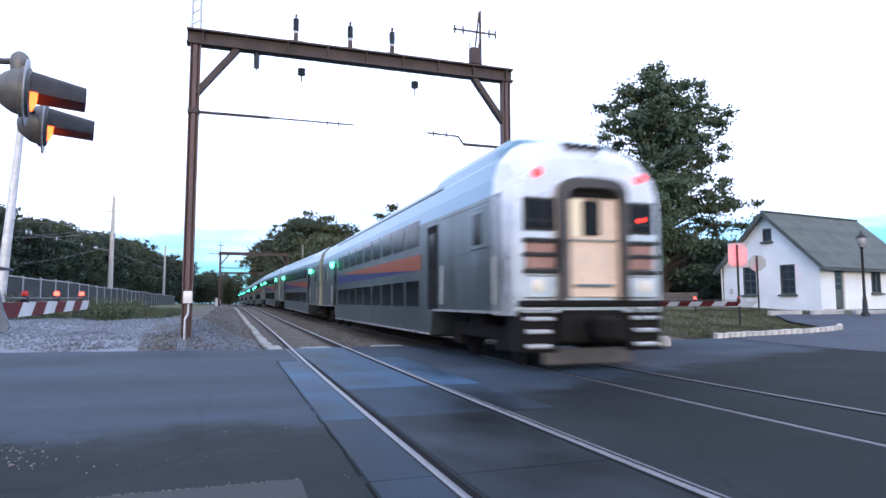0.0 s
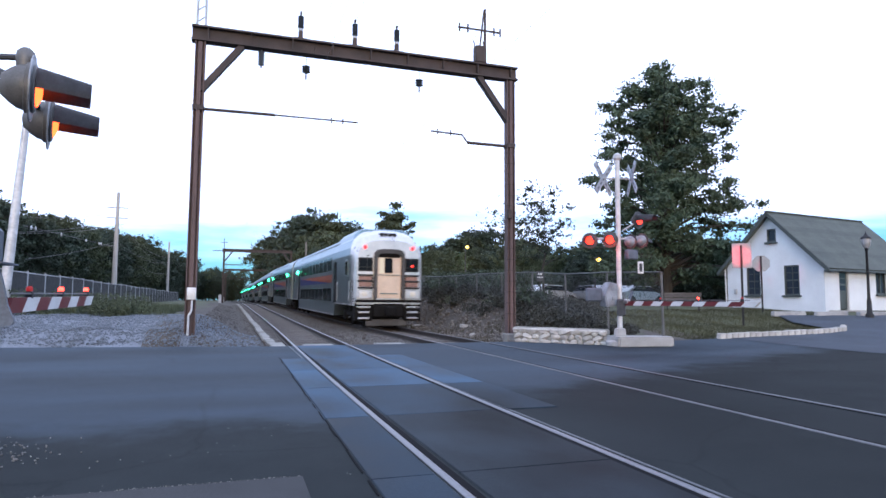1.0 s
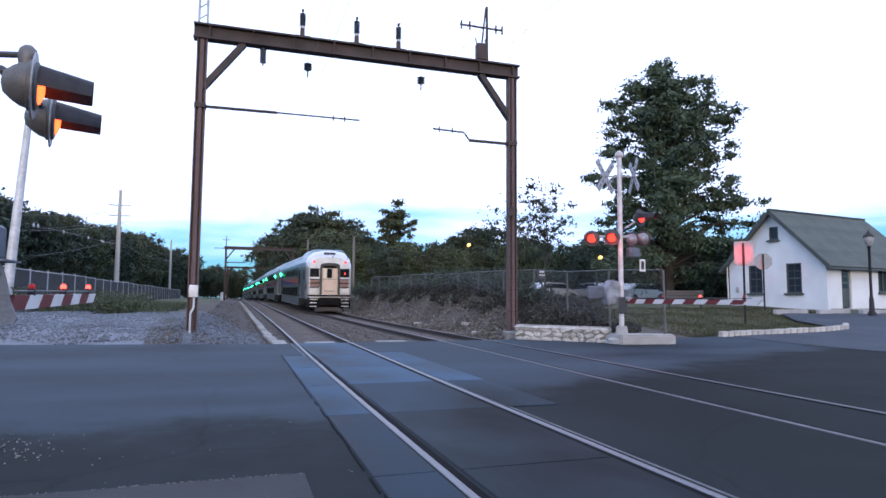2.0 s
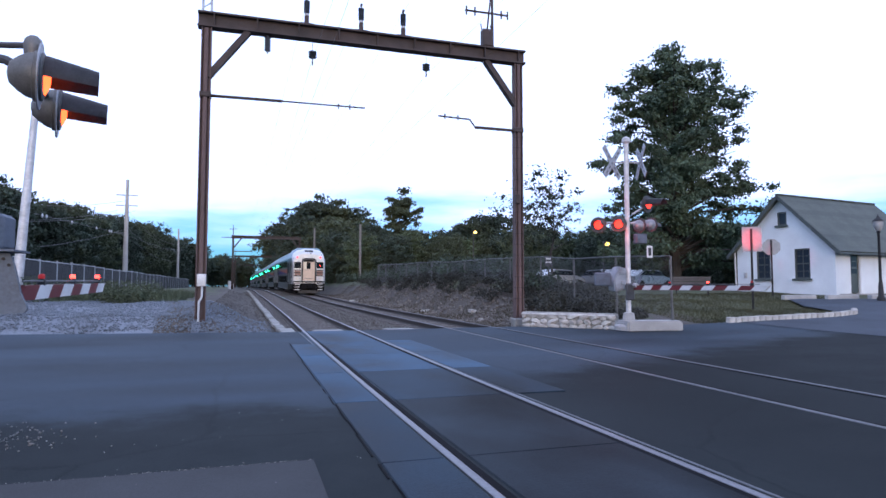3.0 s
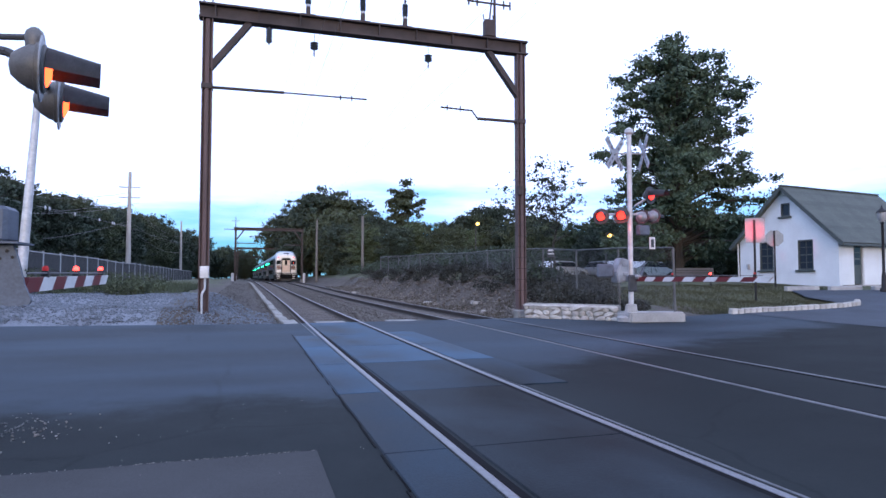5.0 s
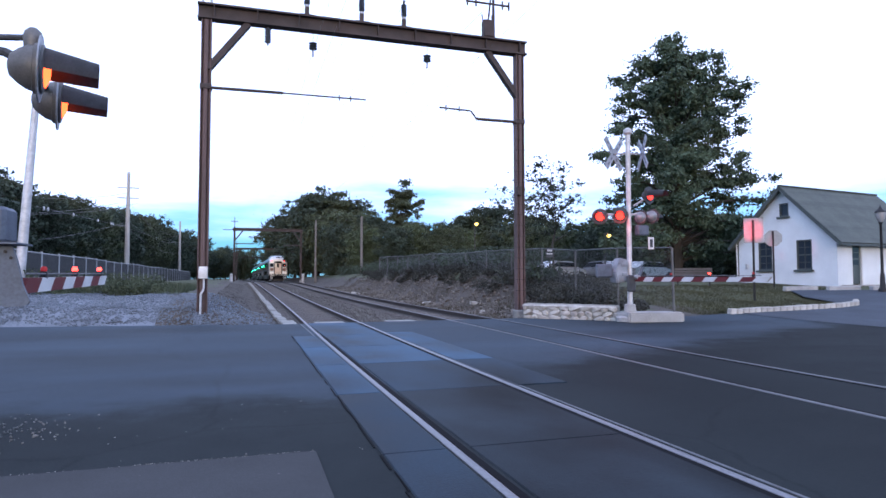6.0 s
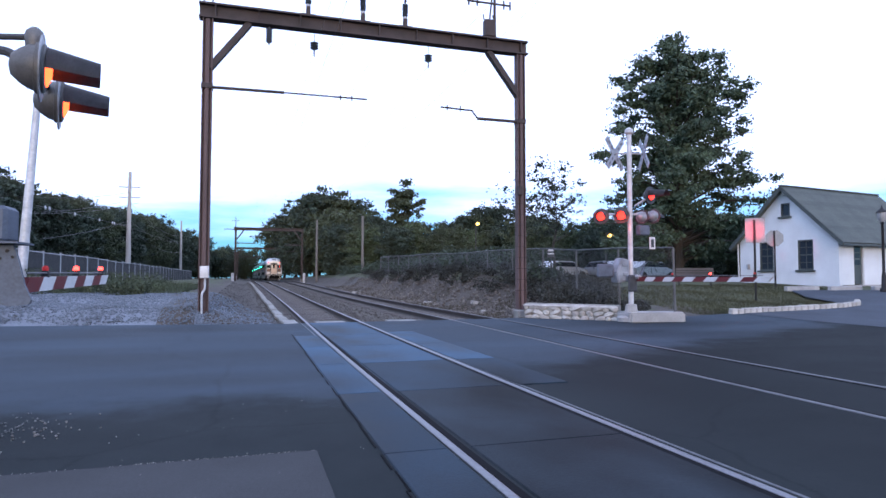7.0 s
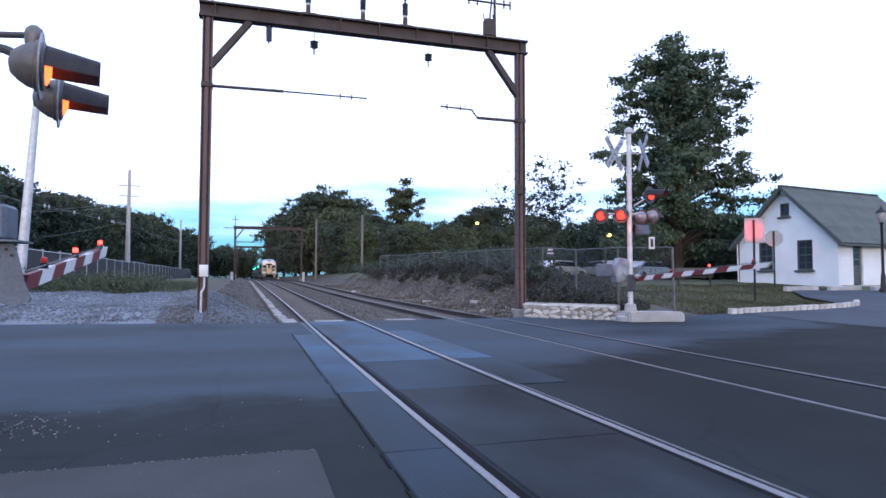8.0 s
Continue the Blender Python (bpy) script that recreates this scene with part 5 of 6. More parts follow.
    beam.matrix_world = look((X + 0.95, Y - 0.75, 3.72), (19.75, 20.52, 3.25))


# ---- low stone wall beside the mast ----
def make_stone_wall():
    a, b = Vector((8.62, 18.88, 0)), Vector((10.55, 16.35, 0))
    d = (b - a).normalized()
    ang = math.degrees(math.atan2(d.y, d.x))
    L = (b - a).length
    w = thing("low_wall", pose(a.x, a.y, 0, 0, 0, ang), "low wall of pale rounded fieldstones set in mortar", "stone wall", kind="structure")
    bm = box(bm_new(), (L / 2, 0.25, 0.19), (L, 0.34, 0.58), bevel=0.05)
    part("mortar", bm, M["concrete_old"], w)
    rng = random.Random(11)
    for row in range(3):
        x = rng.uniform(0, 0.1)
        while x < L:
            wd = rng.uniform(0.16, 0.42)
            bm = bm_new()
            bmesh.ops.create_icosphere(bm, subdivisions=1, radius=1.0, matrix=Matrix.Translation((min(x + wd / 2, L), 0.07 + rng.uniform(-0.015, 0.015), 0.03 + row * 0.165)) @ Matrix.Rotation(rng.uniform(-0.4, 0.4), 4, 'Y') @ Matrix.Diagonal((wd * 0.58, 0.08, 0.09 + 0.012 * rng.random(), 1)))
            for v in bm.verts:
                v.co += Vector((rng.uniform(-1, 1), rng.uniform(-1, 1), rng.uniform(-1, 1))) * 0.018
            part("stone", bm, M["stone"], w, smooth=True)
            x += wd
    bm = box(bm_new(), (L / 2, 0.22, 0.40), (L, 0.42, 0.1), bevel=0.04)
    part("coping", bm, M["stone"], w)


def make_kerb():
    k = thing("kerb", pose(0, 0, 0), "pale granite block kerb round the grass island", "kerb", kind="structure")
    pts = [Vector((15.35, 17.05)), Vector((17.0, 17.2)), Vector((18.8, 17.25)), Vector((20.6, 17.4)), Vector((21.8, 17.72)), Vector((22.5, 18.3))]
    rng = random.Random(2)
    for p, q in zip(pts, pts[1:]):
        n = max(1, round((q - p).length / 0.28))
        for i in range(n):
            c = p + (q - p) * ((i + 0.5) / n)
            z = float(lot(c.x, c.y))
            bm = box(bm_new(), (0, 0, 0), ((q - p).length / n - 0.015, 0.2, 0.3), bevel=0.03)
            ang = math.degrees(math.atan2((q - p).y, (q - p).x))
            part("kerb_stone", bm, M["stone"], k, at=pose(c.x, c.y, z + 0.02 + rng.uniform(-0.012, 0.012), 0, rng.uniform(-3, 3), ang + rng.uniform(-3, 3)))
    # far kerb of the drive
    f = thing("far_kerb", pose(0, 0, 0), "pale concrete kerb along the station house lawn", "kerb", kind="structure")
    for i in range(14):
        x = 25.0 + i * 2.0
        y = float(road_edge(x)) + 0.1
        part("kerb_block", box(bm_new(), (x, y, float(lot(x, y)) + 0.06), (1.97, 0.22, 0.24), bevel=0.03), M["concrete"], f)


# ---- station house ----
def make_house():
    base = 0.95
    m = pose(28.07, 23.74, base, 0, 0, 8.8)
    h = thing("station_house", m, "small white stucco station house with a steep grey shingle roof", "house")
    LX, LY, E, A = 8.2, 5.66, 2.42, 5.2
    T = 0.25
    # gable walls and long walls with openings through them
    win_g = [(1.3, 2.15, 0.78, 2.36), (3.55, 4.4, 0.78, 2.36)]
    attic = (2.53, 3.07, 3.68, 4.40)

    def wall_rects(length, height, holes):
        """Splits a wall into rectangles round its openings."""
        xs = sorted({0, length, *[v for q in holes for v in q[:2]]})
        out = []
        for a, b in zip(xs, xs[1:]):
            cut = sorted((q[2], q[3]) for q in holes if q[0] <= a and q[1] >= b)
            z = 0
            for c, d in cut:
                if c > z:
                    out.append((a, b, z, c))
                z = d
            if z < height:
                out.append((a, b, z, height))
        return out

    for x, holes in ((T / 2, win_g), (LX - T / 2, [])):
        bm = bm_new()
        for a, b, c, d in wall_rects(LY, E, holes):
            box(bm, (x, (a + b) / 2, (c + d) / 2 - (0.3 if c == 0 else 0)), (T, b - a, d - c + (0.6 if c == 0 else 0)))
        # gable triangle, left open at the attic window
        def roofline(y):
            return E + (A - E) * (1 - abs(y - LY / 2) / (LY / 2))
        if holes:
            a0, a1, c0, c1 = attic
            for poly in ([(0, E), (a0, E), (a0, roofline(a0))], [(a0, E), (a1, E), (a1, c0), (a0, c0)],
                         [(a0, c1), (a1, c1), (a1, roofline(a1)), (LY / 2, A), (a0, roofline(a0))], [(a1, E), (LY, E), (a1, roofline(a1))]):
                prism(bm, poly, x - T / 2, x + T / 2, axis=0)
        else:
            prism(bm, [(0, E), (LY, E), (LY / 2, A)], x - T / 2, x + T / 2, axis=0)
        bmesh.ops.remove_doubles(bm, verts=bm.verts[:], dist=0.0005)
        part("gable_wall", bm, M["stucco"], h, "white stucco gable wall")
    side_holes = [(1.2, 2.1, 0.0, 2.05), (4.5, 5.45, 0.85, 2.1)]
    for y, holes in ((T / 2, side_holes), (LY - T / 2, [])):
        bm = bm_new()
        for a, b, c, d in wall_rects(LX - 2 * T, E, [(q[0] - T, q[1] - T, q[2], q[3]) for q in holes]):
            box(bm, (T + (a + b) / 2, y, (c + d) / 2), (b - a, T, d - c))
        part("side_wall", bm, M["stucco"], h, "cream-white stucco side wall")
    bm = box(bm_new(), (LX / 2, LY / 2, -0.25), (LX - 0.05, LY - 0.05, 0.5))
    part("floor_slab", bm, M["concrete"], h)

    def gable_window(y0, y1, z0, z1, bars):
        bm = bm_new()
        rings = []
        for e, x in ((0.0, 0.02), (0.07, 0.02), (0.07, 0.12), (0.0, 0.12)):
            rings.append([bm.verts.new(q) for q in ((x, y0 + e, z0 + e), (x, y1 - e, z0 + e), (x, y1 - e, z1 - e), (x, y0 + e, z1 - e))])
        for r0, r1 in zip(rings, rings[1:] + rings[:1]):
            for i in range(4):
                bm.faces.new((r0[i], r0[(i + 1) % 4], r1[(i + 1) % 4], r1[i]))
        w = part("window", bm, M["trim_dark"], h, "dark-framed sash window")
        if bars:
            cy = (y0 + y1) / 2
            for zz, t in ((z0 + (z1 - z0) * 0.25, 0.025), ((z0 + z1) / 2, 0.06), (z0 + (z1 - z0) * 0.75, 0.025)):
                part("glazing_bar", box(bm_new(), (0.075, cy, zz), (0.05, y1 - y0 - 0.14, t)), M["trim_dark"], w)
            part("glazing_bar", box(bm_new(), (0.078, cy, (z0 + z1) / 2), (0.03, 0.025, z1 - z0 - 0.14)), M["trim_dark"], w)
        part("pane", box(bm_new(), (0.1, (y0 + y1) / 2, (z0 + z1) / 2), (0.012, y1 - y0 - 0.06, z1 - z0 - 0.06)), M["win_glass"], w)
        part("sill", box(bm_new(), (-0.04, (y0 + y1) / 2, z0 - 0.05), (0.2, y1 - y0 + 0.18, 0.1), bevel=0.015), M["trim_dark"], w)

    for q in win_g:
        gable_window(*q, True)
    gable_window(*attic, False)
    a, b, c, d = side_holes[1]
    bm = bm_new()
    box(bm, ((a + b) / 2, 0.07, d - 0.04), (b - a, 0.1, 0.08))
    box(bm, ((a + b) / 2, 0.07, c + 0.04), (b - a, 0.1, 0.08))
    for x in (a + 0.04, (a + b) / 2, b - 0.04):
        box(bm, (x, 0.07, (c + d) / 2), (0.07, 0.09, d - c - 0.16))
    w = part("window", bm, M["trim_dark"], h, "dark-framed side window")
    part("pane", box(bm_new(), ((a + b) / 2, 0.1, (c + d) / 2), (b - a - 0.06, 0.012, d - c - 0.06)), M["win_glass"], w)
    part("sill", box(bm_new(), ((a + b) / 2, -0.04, c - 0.05), (b - a + 0.16, 0.2, 0.1)), M["trim_dark"], w)
    a, b, c, d = side_holes[0]
    bm = box(bm_new(), ((a + b) / 2, 0.13, d / 2), (b - a - 0.14, 0.05, d - 0.08), bevel=0.01)
    dr = part("door", bm, M["trim_dark"], h, "dark green-grey door with panes")
    bm = bm_new()
    for zz in (1.15, 1.5, 1.8):
        box(bm, ((a + b) / 2, 0.1, zz), (b - a - 0.4, 0.02, 0.25))
    part("door_pane", bm, M["win_glass"], dr)
    bm = bm_new()
    for x in (a + 0.035, b - 0.035):
        box(bm, (x, 0.09, d / 2), (0.07, 0.14, d))
    box(bm, ((a + b) / 2, 0.09, d - 0.03), (b - a - 0.14, 0.14, 0.06))
    part("door_frame", bm, M["white_paint"], dr)
    # roof: two slabs with shingle courses
    ov, ovx = 0.42, 0.35
    slope = (A - E) / (LY / 2)
    ang = math.atan(slope)
    run = LY / 2 + ov
    length = run / math.cos(ang)
    for s in (-1, 1):
        m = Matrix.Translation((LX / 2, LY / 2, A + 0.1)) @ Matrix.Rotation(-s * ang, 4, 'X')
        bm = box(bm_new(), (0, s * length / 2, -0.04), (LX + 2 * ovx, length, 0.1))
        r = part("roof", bm, M["shingle"], h, "grey-green asphalt shingle roof slope", at=m)
        n = 22
        step = length / n
        for k in range(n):
            bm = box(bm_new(), (0, s * (k + 0.5) * step, 0.02 + 0.008), (LX + 2 * ovx + 0.02, step + 0.03, 0.018), Matrix.Rotation(s * -0.055, 3, 'X'))
            part("shingle_course", bm, M["shingle"], r)
    bm = box(bm_new(), (LX / 2, LY / 2, A + 0.15), (LX + 2 * ovx + 0.03, 0.22, 0.07), bevel=0.02)
    part("ridge_cap", bm, M["shingle"], h)
    for x in (-ovx, LX + ovx):
        for s in (-1, 1):
            bm = beam_between(bm_new(), (x, LY / 2, A + 0.0), (x, LY / 2 + s * run, A - run * slope - 0.0), 0.04, 0.16)
            part("verge_board", bm, M["trim_dark"], h, "dark verge board")
    for y in (-ov, LY + ov):
        bm = box(bm_new(), (LX / 2, y, A - run * slope + 0.0), (LX + 2 * ovx, 0.1, 0.11), bevel=0.02)
        part("gutter", bm, M["trim_dark"], h, "dark eaves gutter")
    bm = rod_between(bm_new(), (-0.05, LY + 0.1, E - 0.1), (-0.05, LY + 0.06, 0.0), 0.04)
    part("downpipe", bm, M["white_paint"], h)
    bm = box(bm_new(), (-0.06, 5.1, 1.0), (0.12, 0.16, 0.3), bevel=0.02)
    part("meter", bm, M["steel_grey"], h)


# ---- signs, lamp post, cars, bench ----
def make_signs():
    z = float(ground_z(19.76, 20.51))
    s = thing("traffic_sign", pose(19.76, 20.51, z, 0, 0, -43), "bare back of a rectangular sign on a dark post", "traffic sign")
    part("post", box(bm_new(), (0, -0.04, 1.65), (0.085, 0.05, 3.36)), M["black"], s)
    part("panel", box(bm_new(), (0.02, 0.0, 2.9), (0.73, 0.015, 1.03), bevel=0.004), M["sign_back"], s)
    z = float(ground_z(24.98, 24.65))
    s = thing("stop_sign", pose(24.98, 24.65, z, 0, 0, -45), "bare back of an octagonal stop sign on a dark post", "traffic sign")
    part("post", box(bm_new(), (0, -0.04, 1.38), (0.085, 0.05, 2.84)), M["black"], s)
    m = Matrix.Translation((0, 0, 2.44)) @ Matrix.Rotation(radians(90), 4, 'X') @ Matrix.Rotation(radians(22.5), 4, 'Z')
    part("panel", lathe(bm_new(), [(0.43, -0.01), (0.43, 0.005)], 8, m), M["sign_back"], s)


def make_lamp_post():
    x, y = 27.8, 21.25
    z = float(lot(x, y))
    p = thing("lamp_post", pose(x, y, z), "black ornamental lamp post with a frosted lantern", "lamp post")
    p.scale = (1.06, 1.06, 1.09)
    part("pole", lathe(bm_new(), [(0.17, 0), (0.17, 0.12), (0.11, 0.2), (0.09, 0.7), (0.06, 0.85), (0.05, 2.85), (0.09, 2.9), (0.05, 2.96)], 14), M["black"], p, "", True)
    part("globe", lathe(bm_new(), [(0.09, 2.96), (0.17, 3.1), (0.2, 3.3), (0.18, 3.36)], 12), M["sign_back"], p, "frosted lantern glass", True)
    part("cap", lathe(bm_new(), [(0.24, 3.36), (0.2, 3.42), (0.08, 3.52), (0.03, 3.6), (0.01, 3.68)], 12), M["black"], p, "", True)


def make_car_parked(x, y, turn, dark):
    z = float(ground_z(x, y))
    c = thing("parked_car", pose(x, y, z, 0, 0, turn), "grey sedan parked in the lot" if dark else "silver sedan parked in the lot behind the fence", "car", "parked cars")
    mat = M["car_paint_dark"] if dark else M["car_paint"]
    bm = bm_new()
    prism(bm, [(-2.2, 0.35), (2.2, 0.35), (2.25, 0.7), (1.2, 0.92), (0.6, 1.38), (-1.0, 1.42), (-1.75, 0.98), (-2.25, 0.92)], -0.85, 0.85, axis=1)
    bmesh.ops.bevel(bm, geom=bm.edges[:], offset=0.08, segments=2, affect='EDGES')
    part("body", bm, mat, c, "", True)
    bm = bm_new()
    prism(bm, [(1.05, 0.96), (0.58, 1.3), (-0.95, 1.34), (-1.55, 1.0)], -0.865, 0.865, axis=1)
    part("side_glass", bm, M["train_glass"], c)
    for wx in (-1.4, 1.4):
        for wy in (-0.78, 0.78):
            m = Matrix.Translation((wx, wy, 0.32)) @ Matrix.Rotation(radians(90), 4, 'X')
            w = part("wheel", lathe(bm_new(), [(0.2, -0.1), (0.32, -0.1), (0.32, 0.1), (0.2, 0.1)], 16, m), M["rubber"], c)


def make_bank_bits():
    rng = random.Random(8)
    for x, y, turn, s in ((9.6, 33.5, 40, (0.9, 0.22, 0.14)), (8.3, 50.0, 55, (1.4, 0.3, 0.16)), (10.0, 27.0, 10, (0.5, 0.25, 0.16)), (9.4, 24.5, 70, (0.4, 0.22, 0.14))):
        z = float(ground_z(x, y))
        bm = box(bm_new(), (0, 0, s[2] * 0.35), s, bevel=0.03)
        for v in bm.verts:
            v.co += Vector((rng.uniform(-1, 1), rng.uniform(-1, 1), rng.uniform(-1, 1))) * 0.02
        solid("concrete_fragment", bm, M["stone"], "broken pale concrete fragment lying on the bank", "rubble", "fragments on the bank", m=pose(x, y, z, 0, rng.uniform(-8, 8), turn))
    z = float(ground_z(12.4, 24.2))
    s = thing("notice_board", pose(12.4, 24.2, z, 0, 0, -30), "small dark notice with pale writing on a post", "sign")
    part("post", rod_between(bm_new(), (0, 0, 0), (0, 0, 1.7), 0.03), M["post_green"], s)
    b = part("panel", box(bm_new(), (0, -0.04, 1.55), (0.32, 0.02, 0.42), bevel=0.005), M["lamp_shell"], s)
    part("writing_bar", box(bm_new(), (0, -0.053, 1.66), (0.2, 0.004, 0.1)), M["white_paint"], b)
    part("writing_bar", box(bm_new(), (0, -0.053, 1.5), (0.26, 0.004, 0.05)), M["white_paint"], b)


def make_bench():
    x, y = 21.6, 26.4
    z = float(ground_z(x, y))
    b = thing("bench", pose(x, y, z, 0, 0, -38), "faded timber bench on the grass by the trees", "bench")
    bm = bm_new()
    for k in range(4):
        box(bm, (0, -0.18 + k * 0.12, 0.45), (1.8, 0.1, 0.04))
    part("seat", bm, M["tie"], b)
    bm = bm_new()
    for k in range(3):
        box(bm, (0, 0.27, 0.6 + k * 0.13), (1.8, 0.04, 0.1))
    part("backrest", bm, M["tie"], b)
    for s in (-0.75, 0.75):
        part("leg", box(bm_new(), (s, 0.02, 0.21), (0.06, 0.45, 0.44)), M["black"], b)


def make_street_lamps():
    for x, y, z in ((24.8, 39.3, 4.34), (20.9, 56.1, 6.5)):
        g = float(ground_z(x, y))
        p = thing("street_lamp", pose(x, y, g), "street lamp with a glowing amber head among the trees", "street lamp", "street lamps")
        bm = rod_between(bm_new(), (0, 0.4, 0), (0, 0.4, z - g + 0.2), 0.07, 0.05)
        rod_between(bm, (0, 0.4, z - g + 0.2), (0, -0.1, z - g + 0.22), 0.04)
        part("pole", bm, M["post_green"], p)
        part("lamp_head", lathe(bm_new(), [(0.06, 0.14), (0.16, 0.07), (0.15, -0.04), (0.06, -0.11)], 12, Matrix.Translation((0, -0.1, z - g))), M["amber"], p, "glowing amber lamp head", True)


def make_poles():
    for x, y, z, top, arms in ((-11.2, 66.2, 0.9, 11.6, True), (-11.6, 118, 0.9, 11.4, False), (9.2, 91, 1.0, 9.7, False), (12.95, 74.3, 1.4, 8.8, False), (13.3, 108, 1.4, 9.5, False)):
        p = thing("utility_pole", pose(x, y, z - 0.4), "weathered pale wooden utility pole" if x < 0 else "dark weathered wooden utility pole", "utility pole", "utility poles")
        part("shaft", rod_between(bm_new(), (0, 0, 0), (0, 0, top - z + 0.4), 0.26 if x < 0 else 0.17, 0.13, 10), M["pole_wood"] if x < 0 else M["pole_dark"], p, "", True)
        if arms:
            for zz in (top - 3.0, top - 2.0):
                part("crossarm", box(bm_new(), (0, 0, zz), (1.9, 0.09, 0.09)), M["pole_wood"], p)
    bm = bm_new()
    for dz, dx in ((8.6, -0.8), (8.6, 0.8), (9.6, 0.0), (6.9, 0.2)):
        for (xa, ya), (xb, yb) in (((-11.2, 66.2), (-11.6, 118)), ((-15.5, 22), (-11.2, 66.2))):
            n = 8
            for k in range(n):
                p, q = k / n, (k + 1) / n
                sag = lambda t: dz - (0.9 if yb > 100 else 4.6 * (1 - t)) - 1.0 * 4 * t * (1 - t)
                rod_between(bm, (xa + dx + (xb - xa) * p, ya + (yb - ya) * p, sag(p)), (xa + dx + (xb - xa) * q, ya + (yb - ya) * q, sag(q)), 0.014, seg=4)
    solid("utility_wire", bm, M["cable"], "sagging wires between the utility poles", "utility wire", kind="structure")


def make_low_line():
    """A low distribution line before the wood, with pale insulators where it is tied."""
    a, b = Vector((-12.0, 24.0, 4.9)), Vector((-12.0, 66.2, 6.45))
    bm = rod_between(bm_new(), a, b, 0.014, seg=4)
    rod_between(bm, b, Vector((-11.5, 118, 7.2)), 0.014, seg=4)
    rod_between(bm, (-12.0, 66.2, 6.4), (-11.1, 66.2, 6.4), 0.05, seg=6)
    w = solid("low_line", bm, M["cable"], "low sagging line with pale insulators before the wood", "utility wire", kind="structure")
    for t in (0.46, 0.48, 0.62, 0.80, 0.92, 0.94):
        p = a.lerp(b, t)
        part("line_insulator", lathe(bm_new(), [(0.02, -0.13), (0.055, -0.1), (0.07, 0.0), (0.045, 0.08), (0.02, 0.13)], 8, Matrix.Translation(p)), M["mast_white"], w, "pale porcelain insulator", True)


# ---- fences ----
def make_left_fence():
    f = thing("slatted_fence", pose(0, 0, 0), "long grey slatted chain-link fence with pale posts", "fence", kind="structure")
    post = mesh_of("post", rod_between(bm_new(), (0, 0, -0.3), (0, 0, 1.95), 0.055), M["steel_grey"], True)
    bm = bm_new()
    for k in range(34):
        box(bm, (0, 0.05 + k * 0.0875, 0.95), (0.012, 0.066, 1.75))
    panel = mesh_of("slat_panel", bm, M["slat"])
    rail = mesh_of("rail", rod_between(bm_new(), (0, 0, 1.86), (0, 3, 1.86), 0.025), M["steel_grey"], True)
    for k in range(36):
        y = 20 + 3.0 * k
        x = -9.6 + float(bend(y)) * 0.6
        z = 0.72 + 0.1 * math.sin(k) * 0.3
        for name, me in (("post", post), ("slat_panel", panel), ("rail", rail)):
            o = new(name, me)
            o.parent = f
            o.matrix_basis = pose(x, y, z, 0, 0, 0.3)


def make_right_fence():
    f = thing("chain_link_fence", pose(0, 0, 0), "sagging galvanised chain-link fence along the bank", "fence", kind="structure")
    line = [(12.1, 15.65), (12.0, 18.4), (11.95, 21.2), (11.9, 24), (11.85, 27), (11.75, 30), (11.7, 33), (11.6, 36), (11.5, 39), (11.4, 42), (11.3, 45), (11.2, 48), (11.1, 51), (11.0, 54)]
    rng = random.Random(4)
    tops = []
    for x, y in line:
        z = float(ground_z(x, y))
        h = float(np.interp(y, [15.6, 30, 54], [2.25, 2.72, 3.15])) - z + rng.uniform(-0.07, 0.05)
        lean = rng.uniform(-0.06, 0.06)
        part("post", rod_between(bm_new(), (x, y, z - 0.2), (x + lean, y, z + h), 0.035), M["fence_wire"], f, "", True)
        tops.append((Vector((x, y, z)), Vector((x + lean, y, z + h))))
    for (a, at), (b, bt) in zip(tops, tops[1:]):
        part("top_rail", rod_between(bm_new(), at, bt, 0.022), M["fence_wire"], f, "", True)
        verts, faces = [], []
        n, w = 46, 0.0035
        for k in range(-n, n):
            for d in (0, 1):
                t0, t1 = k / n, k / n + 0.6
                s0, s1 = 0.0, 1.0
                if t0 < 0:
                    s0 = -t0 / 0.6
                    t0 = 0
                if t1 > 1:
                    s1 = (1 - k / n) / 0.6
                    t1 = 1
                if s0 >= 1 or s1 <= 0 or t0 >= 1:
                    continue
                if d:
                    t0, t1 = 1 - t0, 1 - t1
                def at_(t, s):
                    lo, hi = a.lerp(b, t), at.lerp(bt, t)
                    return lo.lerp(hi, s)
                p, q = at_(t0, s0), at_(t1, s1)
                i = len(verts)
                o = Vector((0, 0, w))
                verts += [p - o, p + o, q + o, q - o]
                faces.append((i, i + 1, i + 2, i + 3))
        me = raw_mesh("wire_mesh", [tuple(v) for v in verts], faces, M["fence_wire"])
        o = new("wire_mesh", me)
        o.parent = f


